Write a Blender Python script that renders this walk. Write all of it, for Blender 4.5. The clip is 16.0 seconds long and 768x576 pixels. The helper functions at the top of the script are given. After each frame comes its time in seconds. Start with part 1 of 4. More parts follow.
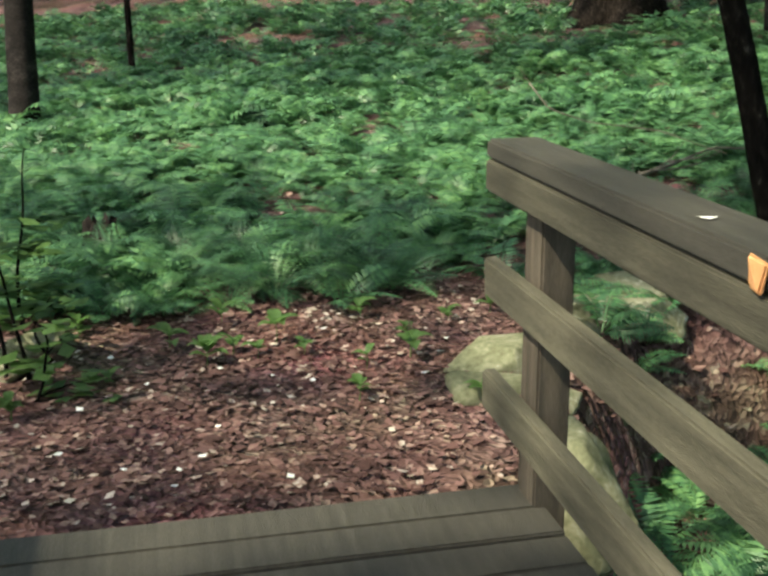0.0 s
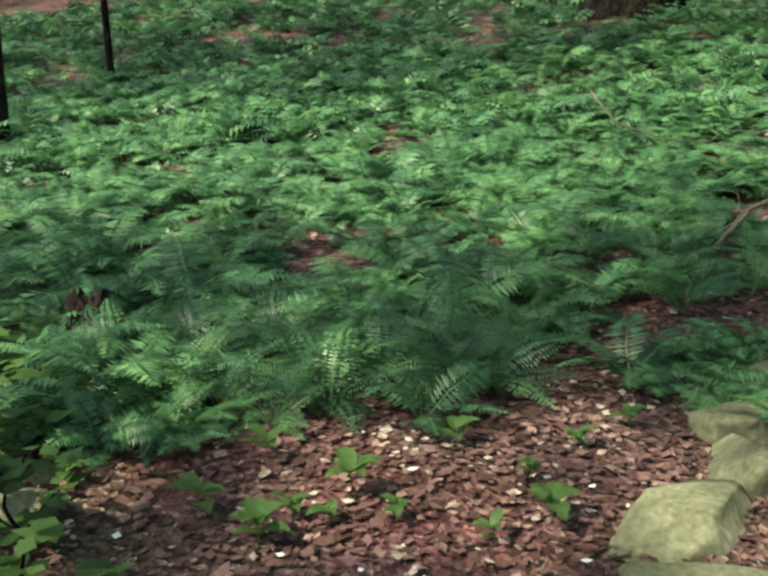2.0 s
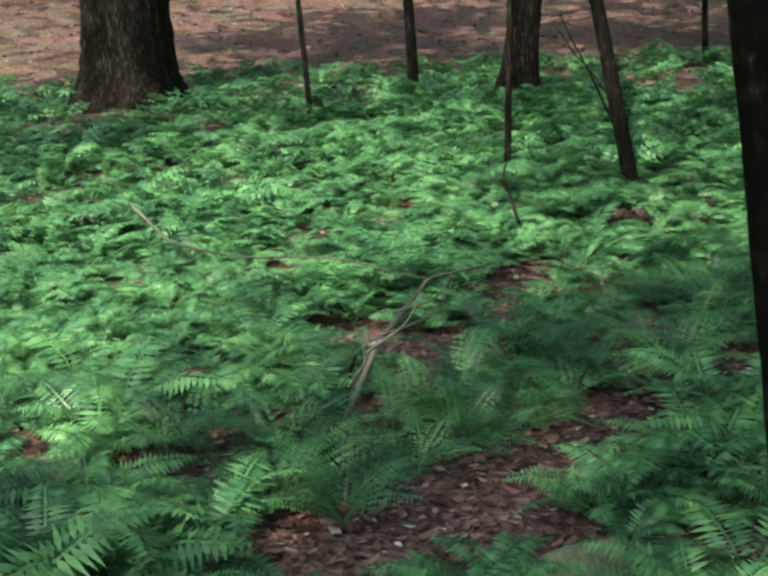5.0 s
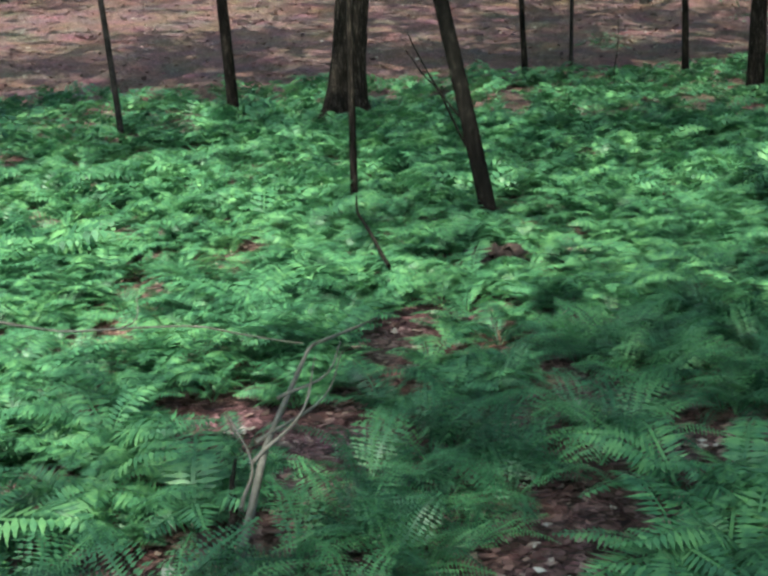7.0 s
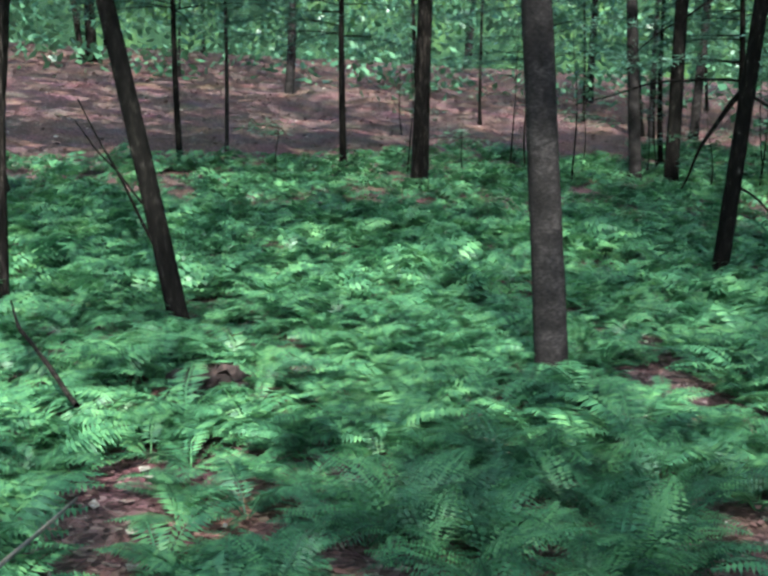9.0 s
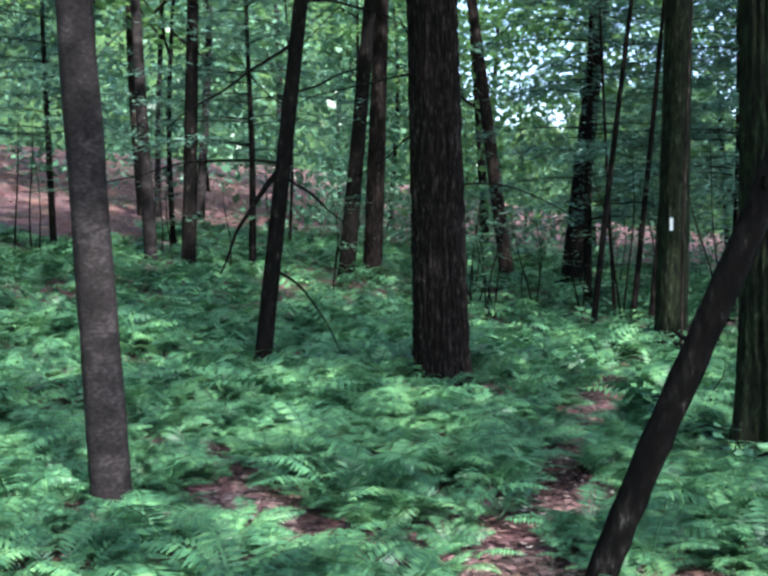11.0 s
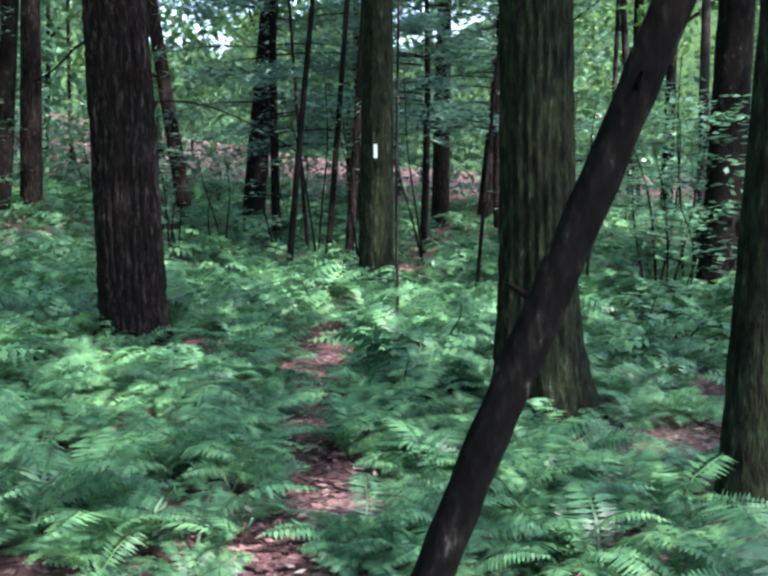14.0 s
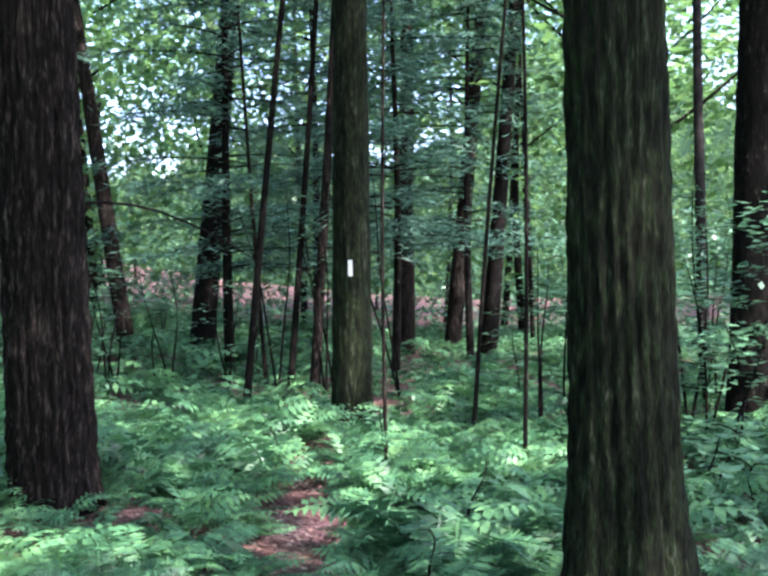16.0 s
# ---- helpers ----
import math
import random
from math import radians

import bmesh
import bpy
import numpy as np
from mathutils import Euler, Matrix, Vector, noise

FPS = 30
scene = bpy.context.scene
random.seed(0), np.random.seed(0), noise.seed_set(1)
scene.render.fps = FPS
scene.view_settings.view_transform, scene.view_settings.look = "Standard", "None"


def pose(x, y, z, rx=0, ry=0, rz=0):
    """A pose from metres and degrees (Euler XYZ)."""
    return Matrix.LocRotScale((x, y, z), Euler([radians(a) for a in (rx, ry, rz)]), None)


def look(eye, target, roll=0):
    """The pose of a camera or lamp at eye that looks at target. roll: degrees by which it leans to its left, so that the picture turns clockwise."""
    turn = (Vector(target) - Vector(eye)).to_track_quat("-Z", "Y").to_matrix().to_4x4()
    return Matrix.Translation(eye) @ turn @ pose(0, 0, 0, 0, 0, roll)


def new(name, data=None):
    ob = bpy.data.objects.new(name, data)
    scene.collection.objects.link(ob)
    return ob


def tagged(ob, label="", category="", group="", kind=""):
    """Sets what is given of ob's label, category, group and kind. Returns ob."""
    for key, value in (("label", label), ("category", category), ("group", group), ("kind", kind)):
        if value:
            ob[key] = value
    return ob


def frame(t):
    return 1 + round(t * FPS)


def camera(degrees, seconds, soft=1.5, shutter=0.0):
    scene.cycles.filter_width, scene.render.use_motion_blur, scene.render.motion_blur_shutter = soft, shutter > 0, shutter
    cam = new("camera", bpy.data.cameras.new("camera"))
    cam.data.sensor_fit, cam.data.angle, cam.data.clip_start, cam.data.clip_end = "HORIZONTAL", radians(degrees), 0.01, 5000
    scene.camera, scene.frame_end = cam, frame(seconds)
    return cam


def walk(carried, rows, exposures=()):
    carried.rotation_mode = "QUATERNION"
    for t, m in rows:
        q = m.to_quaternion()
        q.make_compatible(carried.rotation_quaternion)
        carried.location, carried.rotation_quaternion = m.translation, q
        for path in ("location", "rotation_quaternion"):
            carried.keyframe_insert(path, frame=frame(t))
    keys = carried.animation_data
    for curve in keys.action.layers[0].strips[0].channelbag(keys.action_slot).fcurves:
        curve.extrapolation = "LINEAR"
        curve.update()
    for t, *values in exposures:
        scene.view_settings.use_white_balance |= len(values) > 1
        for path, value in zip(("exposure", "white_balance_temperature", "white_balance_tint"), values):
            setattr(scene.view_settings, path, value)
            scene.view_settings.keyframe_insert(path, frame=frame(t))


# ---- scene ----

# ---------- camera and its walk ----------
cam = camera(39.8, 16.0, soft=2.9)
PATH = [
    (0, (0.025, -0.012, 1.516), (0.438, 1.871, 0.983), -0.4),
    (0.5, (0.023, 0.369, 1.538), (0.439, 2.273, 1.091), 0.2),
    (1, (-0.035, 0.772, 1.556), (0.387, 2.677, 1.114), 1.3),
    (1.5, (-0.075, 1.178, 1.564), (0.342, 3.053, 1.007), -0.4),
    (2, (-0.074, 1.519, 1.574), (0.376, 3.388, 1.022), -1.4),
    (2.5, (-0.021, 1.912, 1.552), (0.493, 3.773, 1.033), -1.1),
    (3, (0.047, 2.253, 1.567), (0.687, 4.083, 1.076), -1.1),
    (3.5, (0.142, 2.627, 1.55), (0.964, 4.391, 1.09), -0.7),
    (4, (0.218, 2.885, 1.547), (1.213, 4.564, 1.112), -0.8),
    (4.5, (0.342, 3.145, 1.522), (1.489, 4.728, 1.099), -1.6),
    (5, (0.484, 3.375, 1.503), (1.757, 4.859, 1.082), -2.5),
    (5.2, (0.547, 3.474, 1.488), (1.86, 4.922, 1.067), -2.8),
    (7.3, (1.051, 4.436, 1.506), (2.614, 5.623, 1.125), -2.9),
    (7.5, (1.098, 4.505, 1.500), (2.698, 5.657, 1.129), -2.8),
    (8, (1.203, 4.768, 1.488), (2.923, 5.729, 1.141), -2.0),
    (8.5, (1.559, 5.296, 1.49), (3.371, 6.081, 1.174), -0.9),
    (9, (2.018, 5.521, 1.478), (3.898, 6.152, 1.219), -0.4),
    (9.5, (2.27, 5.719, 1.507), (4.218, 6.13, 1.314), 0.6),
    (10, (2.44, 5.852, 1.53), (4.429, 6.009, 1.393), 0.5),
    (10.2, (2.557, 5.879, 1.524), (4.552, 5.939, 1.399), 0.2),
    (12.3, (3.437, 6.08, 1.525), (5.309, 5.392, 1.37), 0.3),
    (12.5, (3.544, 6.101, 1.527), (5.398, 5.367, 1.371), 0.5),
    (13, (3.758, 6.079, 1.528), (5.576, 5.263, 1.361), 0.8),
    (13.5, (4.027, 5.981, 1.503), (5.821, 5.121, 1.3), 0.3),
    (14, (4.275, 5.914, 1.482), (6.054, 5.036, 1.229), -0.6),
    (14.5, (4.676, 5.761, 1.448), (6.46, 4.884, 1.23), -1.8),
    (15, (5.168, 5.598, 1.424), (6.947, 4.696, 1.273), -1.7),
    (15.5, (5.55, 5.489, 1.397), (7.316, 4.553, 1.322), -1.6),
    (16, (5.908, 5.426, 1.401), (7.651, 4.446, 1.383), -1.2),
]
walk(cam, [(t, look(e, g, r)) for t, e, g, r in PATH],
     exposures=((0, 1.42, 6900, 4), (2.5, 1.35, 6900, 0), (5, 1.6, 6500, -5), (7.5, 1.8, 5650, -4), (10, 2.25, 5400, 11), (12.5, 2.5, 5450, 21), (16, 2.85, 5600, 23)))

# ---------- sky, sun ----------
SUN_EL, SUN_AZ = radians(52), radians(250)
world = bpy.data.worlds.new("sky")
scene.world = world
world.use_nodes = True
wn = world.node_tree
sky = wn.nodes.new("ShaderNodeTexSky")
sky.sky_type, sky.sun_disc = "NISHITA", False
sky.sun_elevation, sky.sun_rotation = SUN_EL, SUN_AZ
sky.air_density, sky.dust_density, sky.ozone_density = 1.0, 3.0, 1.0
wn.links.new(sky.outputs[0], wn.nodes["Background"].inputs[0])
wn.nodes["Background"].inputs[1].default_value = 0.15
sun = new("sun", bpy.data.lights.new("sun", "SUN"))
sun.data.energy, sun.data.angle, sun.data.color = 3.7, radians(1.2), (1.0, 0.92, 0.72)
sun_from = Vector((math.sin(SUN_AZ) * math.cos(SUN_EL), math.cos(SUN_AZ) * math.cos(SUN_EL), math.sin(SUN_EL)))
sun.matrix_world = look(sun_from * 60, (0, 0, 0))

# ---------- materials ----------
def material(name, ramp, rough=0.8, scale=6.0, fine=60.0, bump=0.3, stretch=(1, 1, 1), island=0.0, metal=0.0, spec=0.3,
             translucent=0.0, random_ob=0.0):
    """Node material: colour ramp over two noises, with grain relief. island, random_ob: brightness spread per piece."""
    m = bpy.data.materials.new(name)
    m.use_nodes = True
    nt = m.node_tree
    n, l = nt.nodes, nt.links
    p = n["Principled BSDF"]
    tc, mp = n.new("ShaderNodeTexCoord"), n.new("ShaderNodeMapping")
    mp.inputs["Scale"].default_value = stretch
    l.new(tc.outputs["Object"], mp.inputs[0])
    n1, n2 = n.new("ShaderNodeTexNoise"), n.new("ShaderNodeTexNoise")
    for q, s, d in ((n1, scale, 4), (n2, fine, 3)):
        q.inputs["Scale"].default_value, q.inputs["Detail"].default_value = s, d
        l.new(mp.outputs[0], q.inputs["Vector"])
    mix = n.new("ShaderNodeMath")
    mix.operation = "MULTIPLY_ADD"
    l.new(n2.outputs[0], mix.inputs[0])
    mix.inputs[1].default_value = 0.4
    sub = n.new("ShaderNodeMath")
    sub.operation = "MULTIPLY"
    sub.inputs[1].default_value = 0.6
    l.new(n1.outputs[0], sub.inputs[0])
    l.new(sub.outputs[0], mix.inputs[2])
    fac = mix.outputs[0]
    if island or random_ob:
        g = n.new("ShaderNodeNewGeometry") if island else n.new("ShaderNodeObjectInfo")
        src = g.outputs["Random Per Island"] if island else g.outputs["Random"]
        ad = n.new("ShaderNodeMath")
        ad.operation = "MULTIPLY_ADD"
        l.new(src, ad.inputs[0])
        ad.inputs[1].default_value = island or random_ob
        sh = n.new("ShaderNodeMath")
        sh.operation = "SUBTRACT"
        l.new(fac, sh.inputs[0])
        sh.inputs[1].default_value = (island or random_ob) / 2
        l.new(sh.outputs[0], ad.inputs[2])
        fac = ad.outputs[0]
    cr = n.new("ShaderNodeValToRGB")
    while len(cr.color_ramp.elements) < len(ramp):
        cr.color_ramp.elements.new(0.5)
    for e, (pos, col) in zip(cr.color_ramp.elements, ramp):
        e.position, e.color = pos, (*col, 1)
    l.new(fac, cr.inputs[0])
    l.new(cr.outputs[0], p.inputs["Base Color"])
    p.inputs["Roughness"].default_value = rough
    p.inputs["Metallic"].default_value = metal
    p.inputs["Specular IOR Level"].default_value = spec
    if bump:
        b = n.new("ShaderNodeBump")
        b.inputs["Strength"].default_value, b.inputs["Distance"].default_value = bump, 0.02
        l.new(mix.outputs[0], b.inputs["Height"])
        l.new(b.outputs[0], p.inputs["Normal"])
    if translucent:
        tr, ms = n.new("ShaderNodeBsdfTranslucent"), n.new("ShaderNodeMixShader")
        l.new(cr.outputs[0], tr.inputs[0])
        ms.inputs[0].default_value = translucent
        l.new(p.outputs[0], ms.inputs[1])
        l.new(tr.outputs[0], ms.inputs[2])
        l.new(ms.outputs[0], n["Material Output"].inputs[0])
    return m


def litter_material():
    """Forest floor: overlapping dead leaves, each cell with its own brown, over dark soil."""
    m = bpy.data.materials.new("leaf_litter")
    m.use_nodes = True
    n, l = m.node_tree.nodes, m.node_tree.links
    p = n["Principled BSDF"]
    tc = n.new("ShaderNodeTexCoord")
    warp = n.new("ShaderNodeTexNoise")
    warp.inputs["Scale"].default_value = 9
    l.new(tc.outputs["Object"], warp.inputs["Vector"])
    mx = n.new("ShaderNodeMix")
    mx.data_type = "VECTOR"
    mx.inputs[0].default_value = 0.12
    l.new(tc.outputs["Object"], mx.inputs[4])
    l.new(warp.outputs["Color"], mx.inputs[5])
    vo = n.new("ShaderNodeTexVoronoi")
    vo.inputs["Scale"].default_value, vo.inputs["Randomness"].default_value = 34, 1
    l.new(mx.outputs[1], vo.inputs["Vector"])
    sep = n.new("ShaderNodeSeparateColor")
    l.new(vo.outputs["Color"], sep.inputs[0])
    cr = n.new("ShaderNodeValToRGB")
    cols = ((0.0, (0.045, 0.024, 0.023)), (0.35, (0.110, 0.057, 0.055)), (0.65, (0.165, 0.090, 0.086)), (0.9, (0.23, 0.14, 0.13)),
            (1.0, (0.38, 0.28, 0.24)))
    while len(cr.color_ramp.elements) < len(cols):
        cr.color_ramp.elements.new(0.5)
    for e, (pos, c) in zip(cr.color_ramp.elements, cols):
        e.position, e.color = pos, (*c, 1)
    l.new(sep.outputs[0], cr.inputs[0])
    big = n.new("ShaderNodeTexNoise")
    big.inputs["Scale"].default_value = 1.3
    l.new(tc.outputs["Object"], big.inputs["Vector"])
    dk = n.new("ShaderNodeMix")
    dk.data_type, dk.blend_type = "RGBA", "MULTIPLY"
    dk.inputs[0].default_value = 0.6
    l.new(cr.outputs[0], dk.inputs[6])
    l.new(big.outputs["Color"], dk.inputs[7])
    l.new(dk.outputs[2], p.inputs["Base Color"])
    bp = n.new("ShaderNodeBump")
    bp.inputs["Strength"].default_value, bp.inputs["Distance"].default_value = 0.8, 0.03
    l.new(vo.outputs["Distance"], bp.inputs["Height"])
    l.new(bp.outputs[0], p.inputs["Normal"])
    p.inputs["Roughness"].default_value = 0.85
    p.inputs["Specular IOR Level"].default_value = 0.2
    return m


LITTER = litter_material()
# ramp paints in shade between fronds, lit tips and a bluish sky sheen
FERN = material("fern_green", ((0.34, (0.018, 0.058, 0.026)), (0.5, (0.072, 0.185, 0.086)), (0.68, (0.17, 0.34, 0.13))), 0.45, 2.2, 40, 0.0,
                island=0.2, spec=0.5, translucent=0.35)
# same painted shade, lit tips and sheen, varied per frond object
FERN_OB = material("fern_green_near", ((0.34, (0.018, 0.058, 0.026)), (0.5, (0.072, 0.185, 0.086)), (0.68, (0.17, 0.34, 0.13))), 0.45, 2.2, 40,
                   0.0, random_ob=0.3, spec=0.5, translucent=0.35)
LEAF = material("broad_leaf", ((0.2, (0.05, 0.11, 0.033)), (0.5, (0.10, 0.195, 0.06)), (0.85, (0.18, 0.31, 0.105))), 0.45, 1.0, 30, 0.0,
                island=0.5, spec=0.4, translucent=0.6)
SHRUB = material("shrub_leaf", ((0.2, (0.045, 0.12, 0.065)), (0.5, (0.09, 0.2, 0.11)), (0.85, (0.17, 0.32, 0.18))), 0.35, 1.0, 30, 0.0,
                 island=0.5, spec=0.5, translucent=0.3)
NEEDLE = material("pine_needle", ((0.2, (0.04, 0.095, 0.065)), (0.5, (0.075, 0.16, 0.115)), (0.85, (0.13, 0.24, 0.17))), 0.5, 1.0, 30, 0.0,
                  island=0.4, spec=0.3, translucent=0.2)
DEAD_LEAF = material("dead_leaf", ((0.1, (0.05, 0.024, 0.022)), (0.45, (0.118, 0.061, 0.058)), (0.75, (0.185, 0.105, 0.098)), (0.9, (0.29, 0.2, 0.175)),
                     (0.985, (0.55, 0.5, 0.45))), 0.75, 3, 60, 0.0, island=0.9, translucent=0.15)
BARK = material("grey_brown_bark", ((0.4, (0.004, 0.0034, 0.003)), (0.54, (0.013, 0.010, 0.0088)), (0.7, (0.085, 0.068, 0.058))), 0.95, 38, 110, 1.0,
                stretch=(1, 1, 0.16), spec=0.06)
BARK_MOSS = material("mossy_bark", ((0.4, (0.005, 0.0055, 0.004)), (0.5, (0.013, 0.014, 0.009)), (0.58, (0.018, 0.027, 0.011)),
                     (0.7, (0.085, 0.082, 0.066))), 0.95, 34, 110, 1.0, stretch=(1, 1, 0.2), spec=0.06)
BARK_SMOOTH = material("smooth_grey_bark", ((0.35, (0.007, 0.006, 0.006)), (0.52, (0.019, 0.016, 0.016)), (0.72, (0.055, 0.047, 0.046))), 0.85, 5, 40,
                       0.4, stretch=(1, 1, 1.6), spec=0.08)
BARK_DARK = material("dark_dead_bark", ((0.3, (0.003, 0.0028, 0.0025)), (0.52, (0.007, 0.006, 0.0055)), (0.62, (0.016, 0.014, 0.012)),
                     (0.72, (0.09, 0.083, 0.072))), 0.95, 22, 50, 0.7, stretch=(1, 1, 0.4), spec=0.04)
TWIG = material("bleached_dead_wood", ((0.3, (0.07, 0.06, 0.05)), (0.6, (0.16, 0.14, 0.12)), (0.8, (0.26, 0.235, 0.205))), 0.85, 8, 50, 0.3)
DECKWOOD = material("weathered_grey_timber", ((0.25, (0.03, 0.028, 0.022)), (0.5, (0.062, 0.058, 0.044)), (0.75, (0.115, 0.107, 0.08))), 0.8, 3, 40,
                    0.35, stretch=(12, 1, 12), random_ob=0.15, spec=0.25)
CAPWOOD = material("dark_damp_timber", ((0.25, (0.025, 0.023, 0.02)), (0.5, (0.042, 0.039, 0.034)), (0.75, (0.07, 0.066, 0.056))), 0.65, 3, 40,
                   0.35, stretch=(12, 1, 12), spec=0.35)
POSTWOOD = material("weathered_post_timber", ((0.25, (0.035, 0.03, 0.025)), (0.5, (0.075, 0.063, 0.052)), (0.75, (0.14, 0.115, 0.09))), 0.8, 3, 40, 0.35,
                    stretch=(12, 12, 1), spec=0.2)
RAWWOOD = material("split_raw_wood", ((0.3, (0.4, 0.17, 0.07)), (0.7, (0.6, 0.32, 0.15))), 0.8, 20, 60, 0.3)
STONE = material("lichened_stone", ((0.3, (0.07, 0.075, 0.045)), (0.48, (0.14, 0.145, 0.09)), (0.6, (0.21, 0.21, 0.15)), (0.72, (0.40, 0.40, 0.36))), 0.85,
                 5, 40, 0.5, spec=0.2)
BLAZE = material("white_trail_paint", ((0.3, (0.72, 0.73, 0.74)), (0.7, (0.85, 0.85, 0.85))), 0.6, 30, 90, 0.2)
ROT = material("rotten_red_wood", ((0.35, (0.006, 0.004, 0.0035)), (0.52, (0.022, 0.013, 0.012)), (0.72, (0.085, 0.055, 0.048))), 0.9, 9, 40, 0.8,
               stretch=(1, 1, 0.3))


# ---------- mesh helpers ----------
def mesh_np(name, v, f):
    """Mesh from vertex array (n,3) and quad array (m,4)."""
    me = bpy.data.meshes.new(name)
    v, f = np.asarray(v, np.float32), np.asarray(f, np.int32)
    me.vertices.add(len(v))
    me.vertices.foreach_set("co", v.ravel())
    me.loops.add(f.size)
    me.loops.foreach_set("vertex_index", f.ravel())
    me.polygons.add(len(f))
    me.polygons.foreach_set("loop_start", np.arange(0, f.size, 4, dtype=np.int32))
    me.polygons.foreach_set("loop_total", np.full(len(f), 4, np.int32))
    me.update(calc_edges=True)
    return me


def smooth(me):
    me.polygons.foreach_set("use_smooth", np.ones(len(me.polygons), bool))
    return me


def ob_from(name, me, mat, parent=None, label=""):
    if not me.materials:
        me.materials.append(mat)
    ob = new(name, me)
    if parent is not None:
        ob.parent = parent
    return tagged(ob, label)


def part(name, bm, mat, parent, label=""):
    me = bpy.data.meshes.new(name)
    bm.to_mesh(me)
    bm.free()
    return ob_from(name, me, mat, parent, label)


def empty(name, at, label, category, group="", kind=""):
    e = new(name)
    e.location = at
    e.empty_display_size = 0.1
    return tagged(e, label, category, group, kind)


def box_bm(size, at=(0, 0, 0), bevel=0.004, rot=None, wobble=0.0, seed=0):
    bm = bmesh.new()
    bmesh.ops.create_cube(bm, size=1.0)
    bmesh.ops.scale(bm, vec=size, verts=bm.verts)
    if wobble:
        r = random.Random(seed)
        for v in bm.verts:
            v.co += Vector([r.uniform(-wobble, wobble) for _ in range(3)])
    if bevel:
        bmesh.ops.bevel(bm, geom=bm.edges[:], offset=bevel, segments=2, affect="EDGES")
    if rot:
        bmesh.ops.rotate(bm, matrix=rot, verts=bm.verts)
    bmesh.ops.translate(bm, vec=at, verts=bm.verts)
    return bm


def tube(points, radii, sides=10, ridge=0.0, ridges=9, seed=0, flare=0.0, flare_h=0.5, knots=()):
    """A tapered, slightly lumpy tube along points; closed at its tip. Returns verts and quads."""
    pts = np.asarray(points, float)
    rad = np.asarray(radii, float)
    r = np.random.RandomState(seed)
    n = len(pts)
    tan = np.gradient(pts, axis=0)
    tan /= np.linalg.norm(tan, axis=1)[:, None]
    ref = np.array([1.0, 0, 0]) if abs(tan[0][0]) < 0.8 else np.array([0, 1.0, 0])
    u = np.cross(tan, ref)
    u /= np.linalg.norm(u, axis=1)[:, None]
    w = np.cross(tan, u)
    a = np.linspace(0, 2 * np.pi, sides, endpoint=False)
    ph = r.rand(6) * 6.28
    lob = 1 + 0.05 * np.sin(2 * a + ph[0]) + 0.04 * np.sin(3 * a + ph[1])
    s = np.linspace(0, 1, n)[:, None]
    R = rad[:, None] * lob[None, :]
    if ridge:
        tw = 0.6 * np.sin(9 * s + ph[2]) + 0.3 * np.sin(23 * s + ph[3])
        rr = np.abs(np.sin(ridges * a[None, :] / 2 + tw + ph[4]))
        rr = rr + 0.9 * (r.rand(n, sides) - 0.5)
        R = R + ridge * (rr - 0.5)
    if flare:
        h = (pts[:, 2] - pts[0, 2])[:, None]
        toes = 0.6 + 0.4 * np.sin(4 * a + ph[5])[None, :] + 0.25 * np.sin(7 * a + ph[1])[None, :]
        R = R + flare * np.exp(-np.maximum(h, 0) / flare_h * 2.2) * toes
    for kz, ka in knots:
        h = pts[:, 2][:, None]
        R = R + 0.02 * np.exp(-((h - kz) / 0.05) ** 2) * (1 + 0 * a[None, :])
    v = pts[:, None] + R[..., None] * (np.cos(a)[None, :, None] * u[:, None] + np.sin(a)[None, :, None] * w[:, None])
    v = v.reshape(-1, 3)
    i, j = np.meshgrid(np.arange(n - 1), np.arange(sides), indexing="ij")
    k = (j + 1) % sides
    f = np.stack([i * sides + j, i * sides + k, (i + 1) * sides + k, (i + 1) * sides + j], -1).reshape(-1, 4)
    return v, f


def join(parts):
    vs, fs, o = [], [], 0
    for v, f in parts:
        vs.append(v)
        fs.append(f + o)
        o += len(v)
    return np.concatenate(vs), np.concatenate(fs)


def leaf_quads(at, size, rs, droop=0.5, slim=0.6, flat=0.0):
    """Many folded leaf diamonds at the given places."""
    n = len(at)
    az = rs.rand(n) * 2 * np.pi
    el = (rs.rand(n) - 0.5) * 2 * droop
    d = np.stack([np.cos(az) * np.cos(el), np.sin(az) * np.cos(el), np.sin(el)], 1)
    up = np.array([0, 0, 1.0]) + (rs.rand(n, 3) - 0.5) * (1 - flat) * 1.6
    side = np.cross(d, up)
    side /= np.linalg.norm(side, axis=1)[:, None] + 1e-9
    nrm = np.cross(side, d)
    L = (size * (0.6 + 0.8 * rs.rand(n)))[:, None]
    b = at - d * L / 2
    v = np.stack([b, at + side * L * slim / 2 - nrm * L * 0.05, b + d * L, at - side * L * slim / 2 - nrm * L * 0.05], 1).reshape(-1, 3)
    f = np.arange(4 * n).reshape(n, 4)
    return v, f


# ---------- the lie of the land ----------
def sp(v, k=1.0):
    return k * np.log1p(np.exp(np.clip(v / k, -40, 40)))


def sstep(v):
    v = np.clip(v, 0, 1)
    return v * v * (3 - 2 * v)


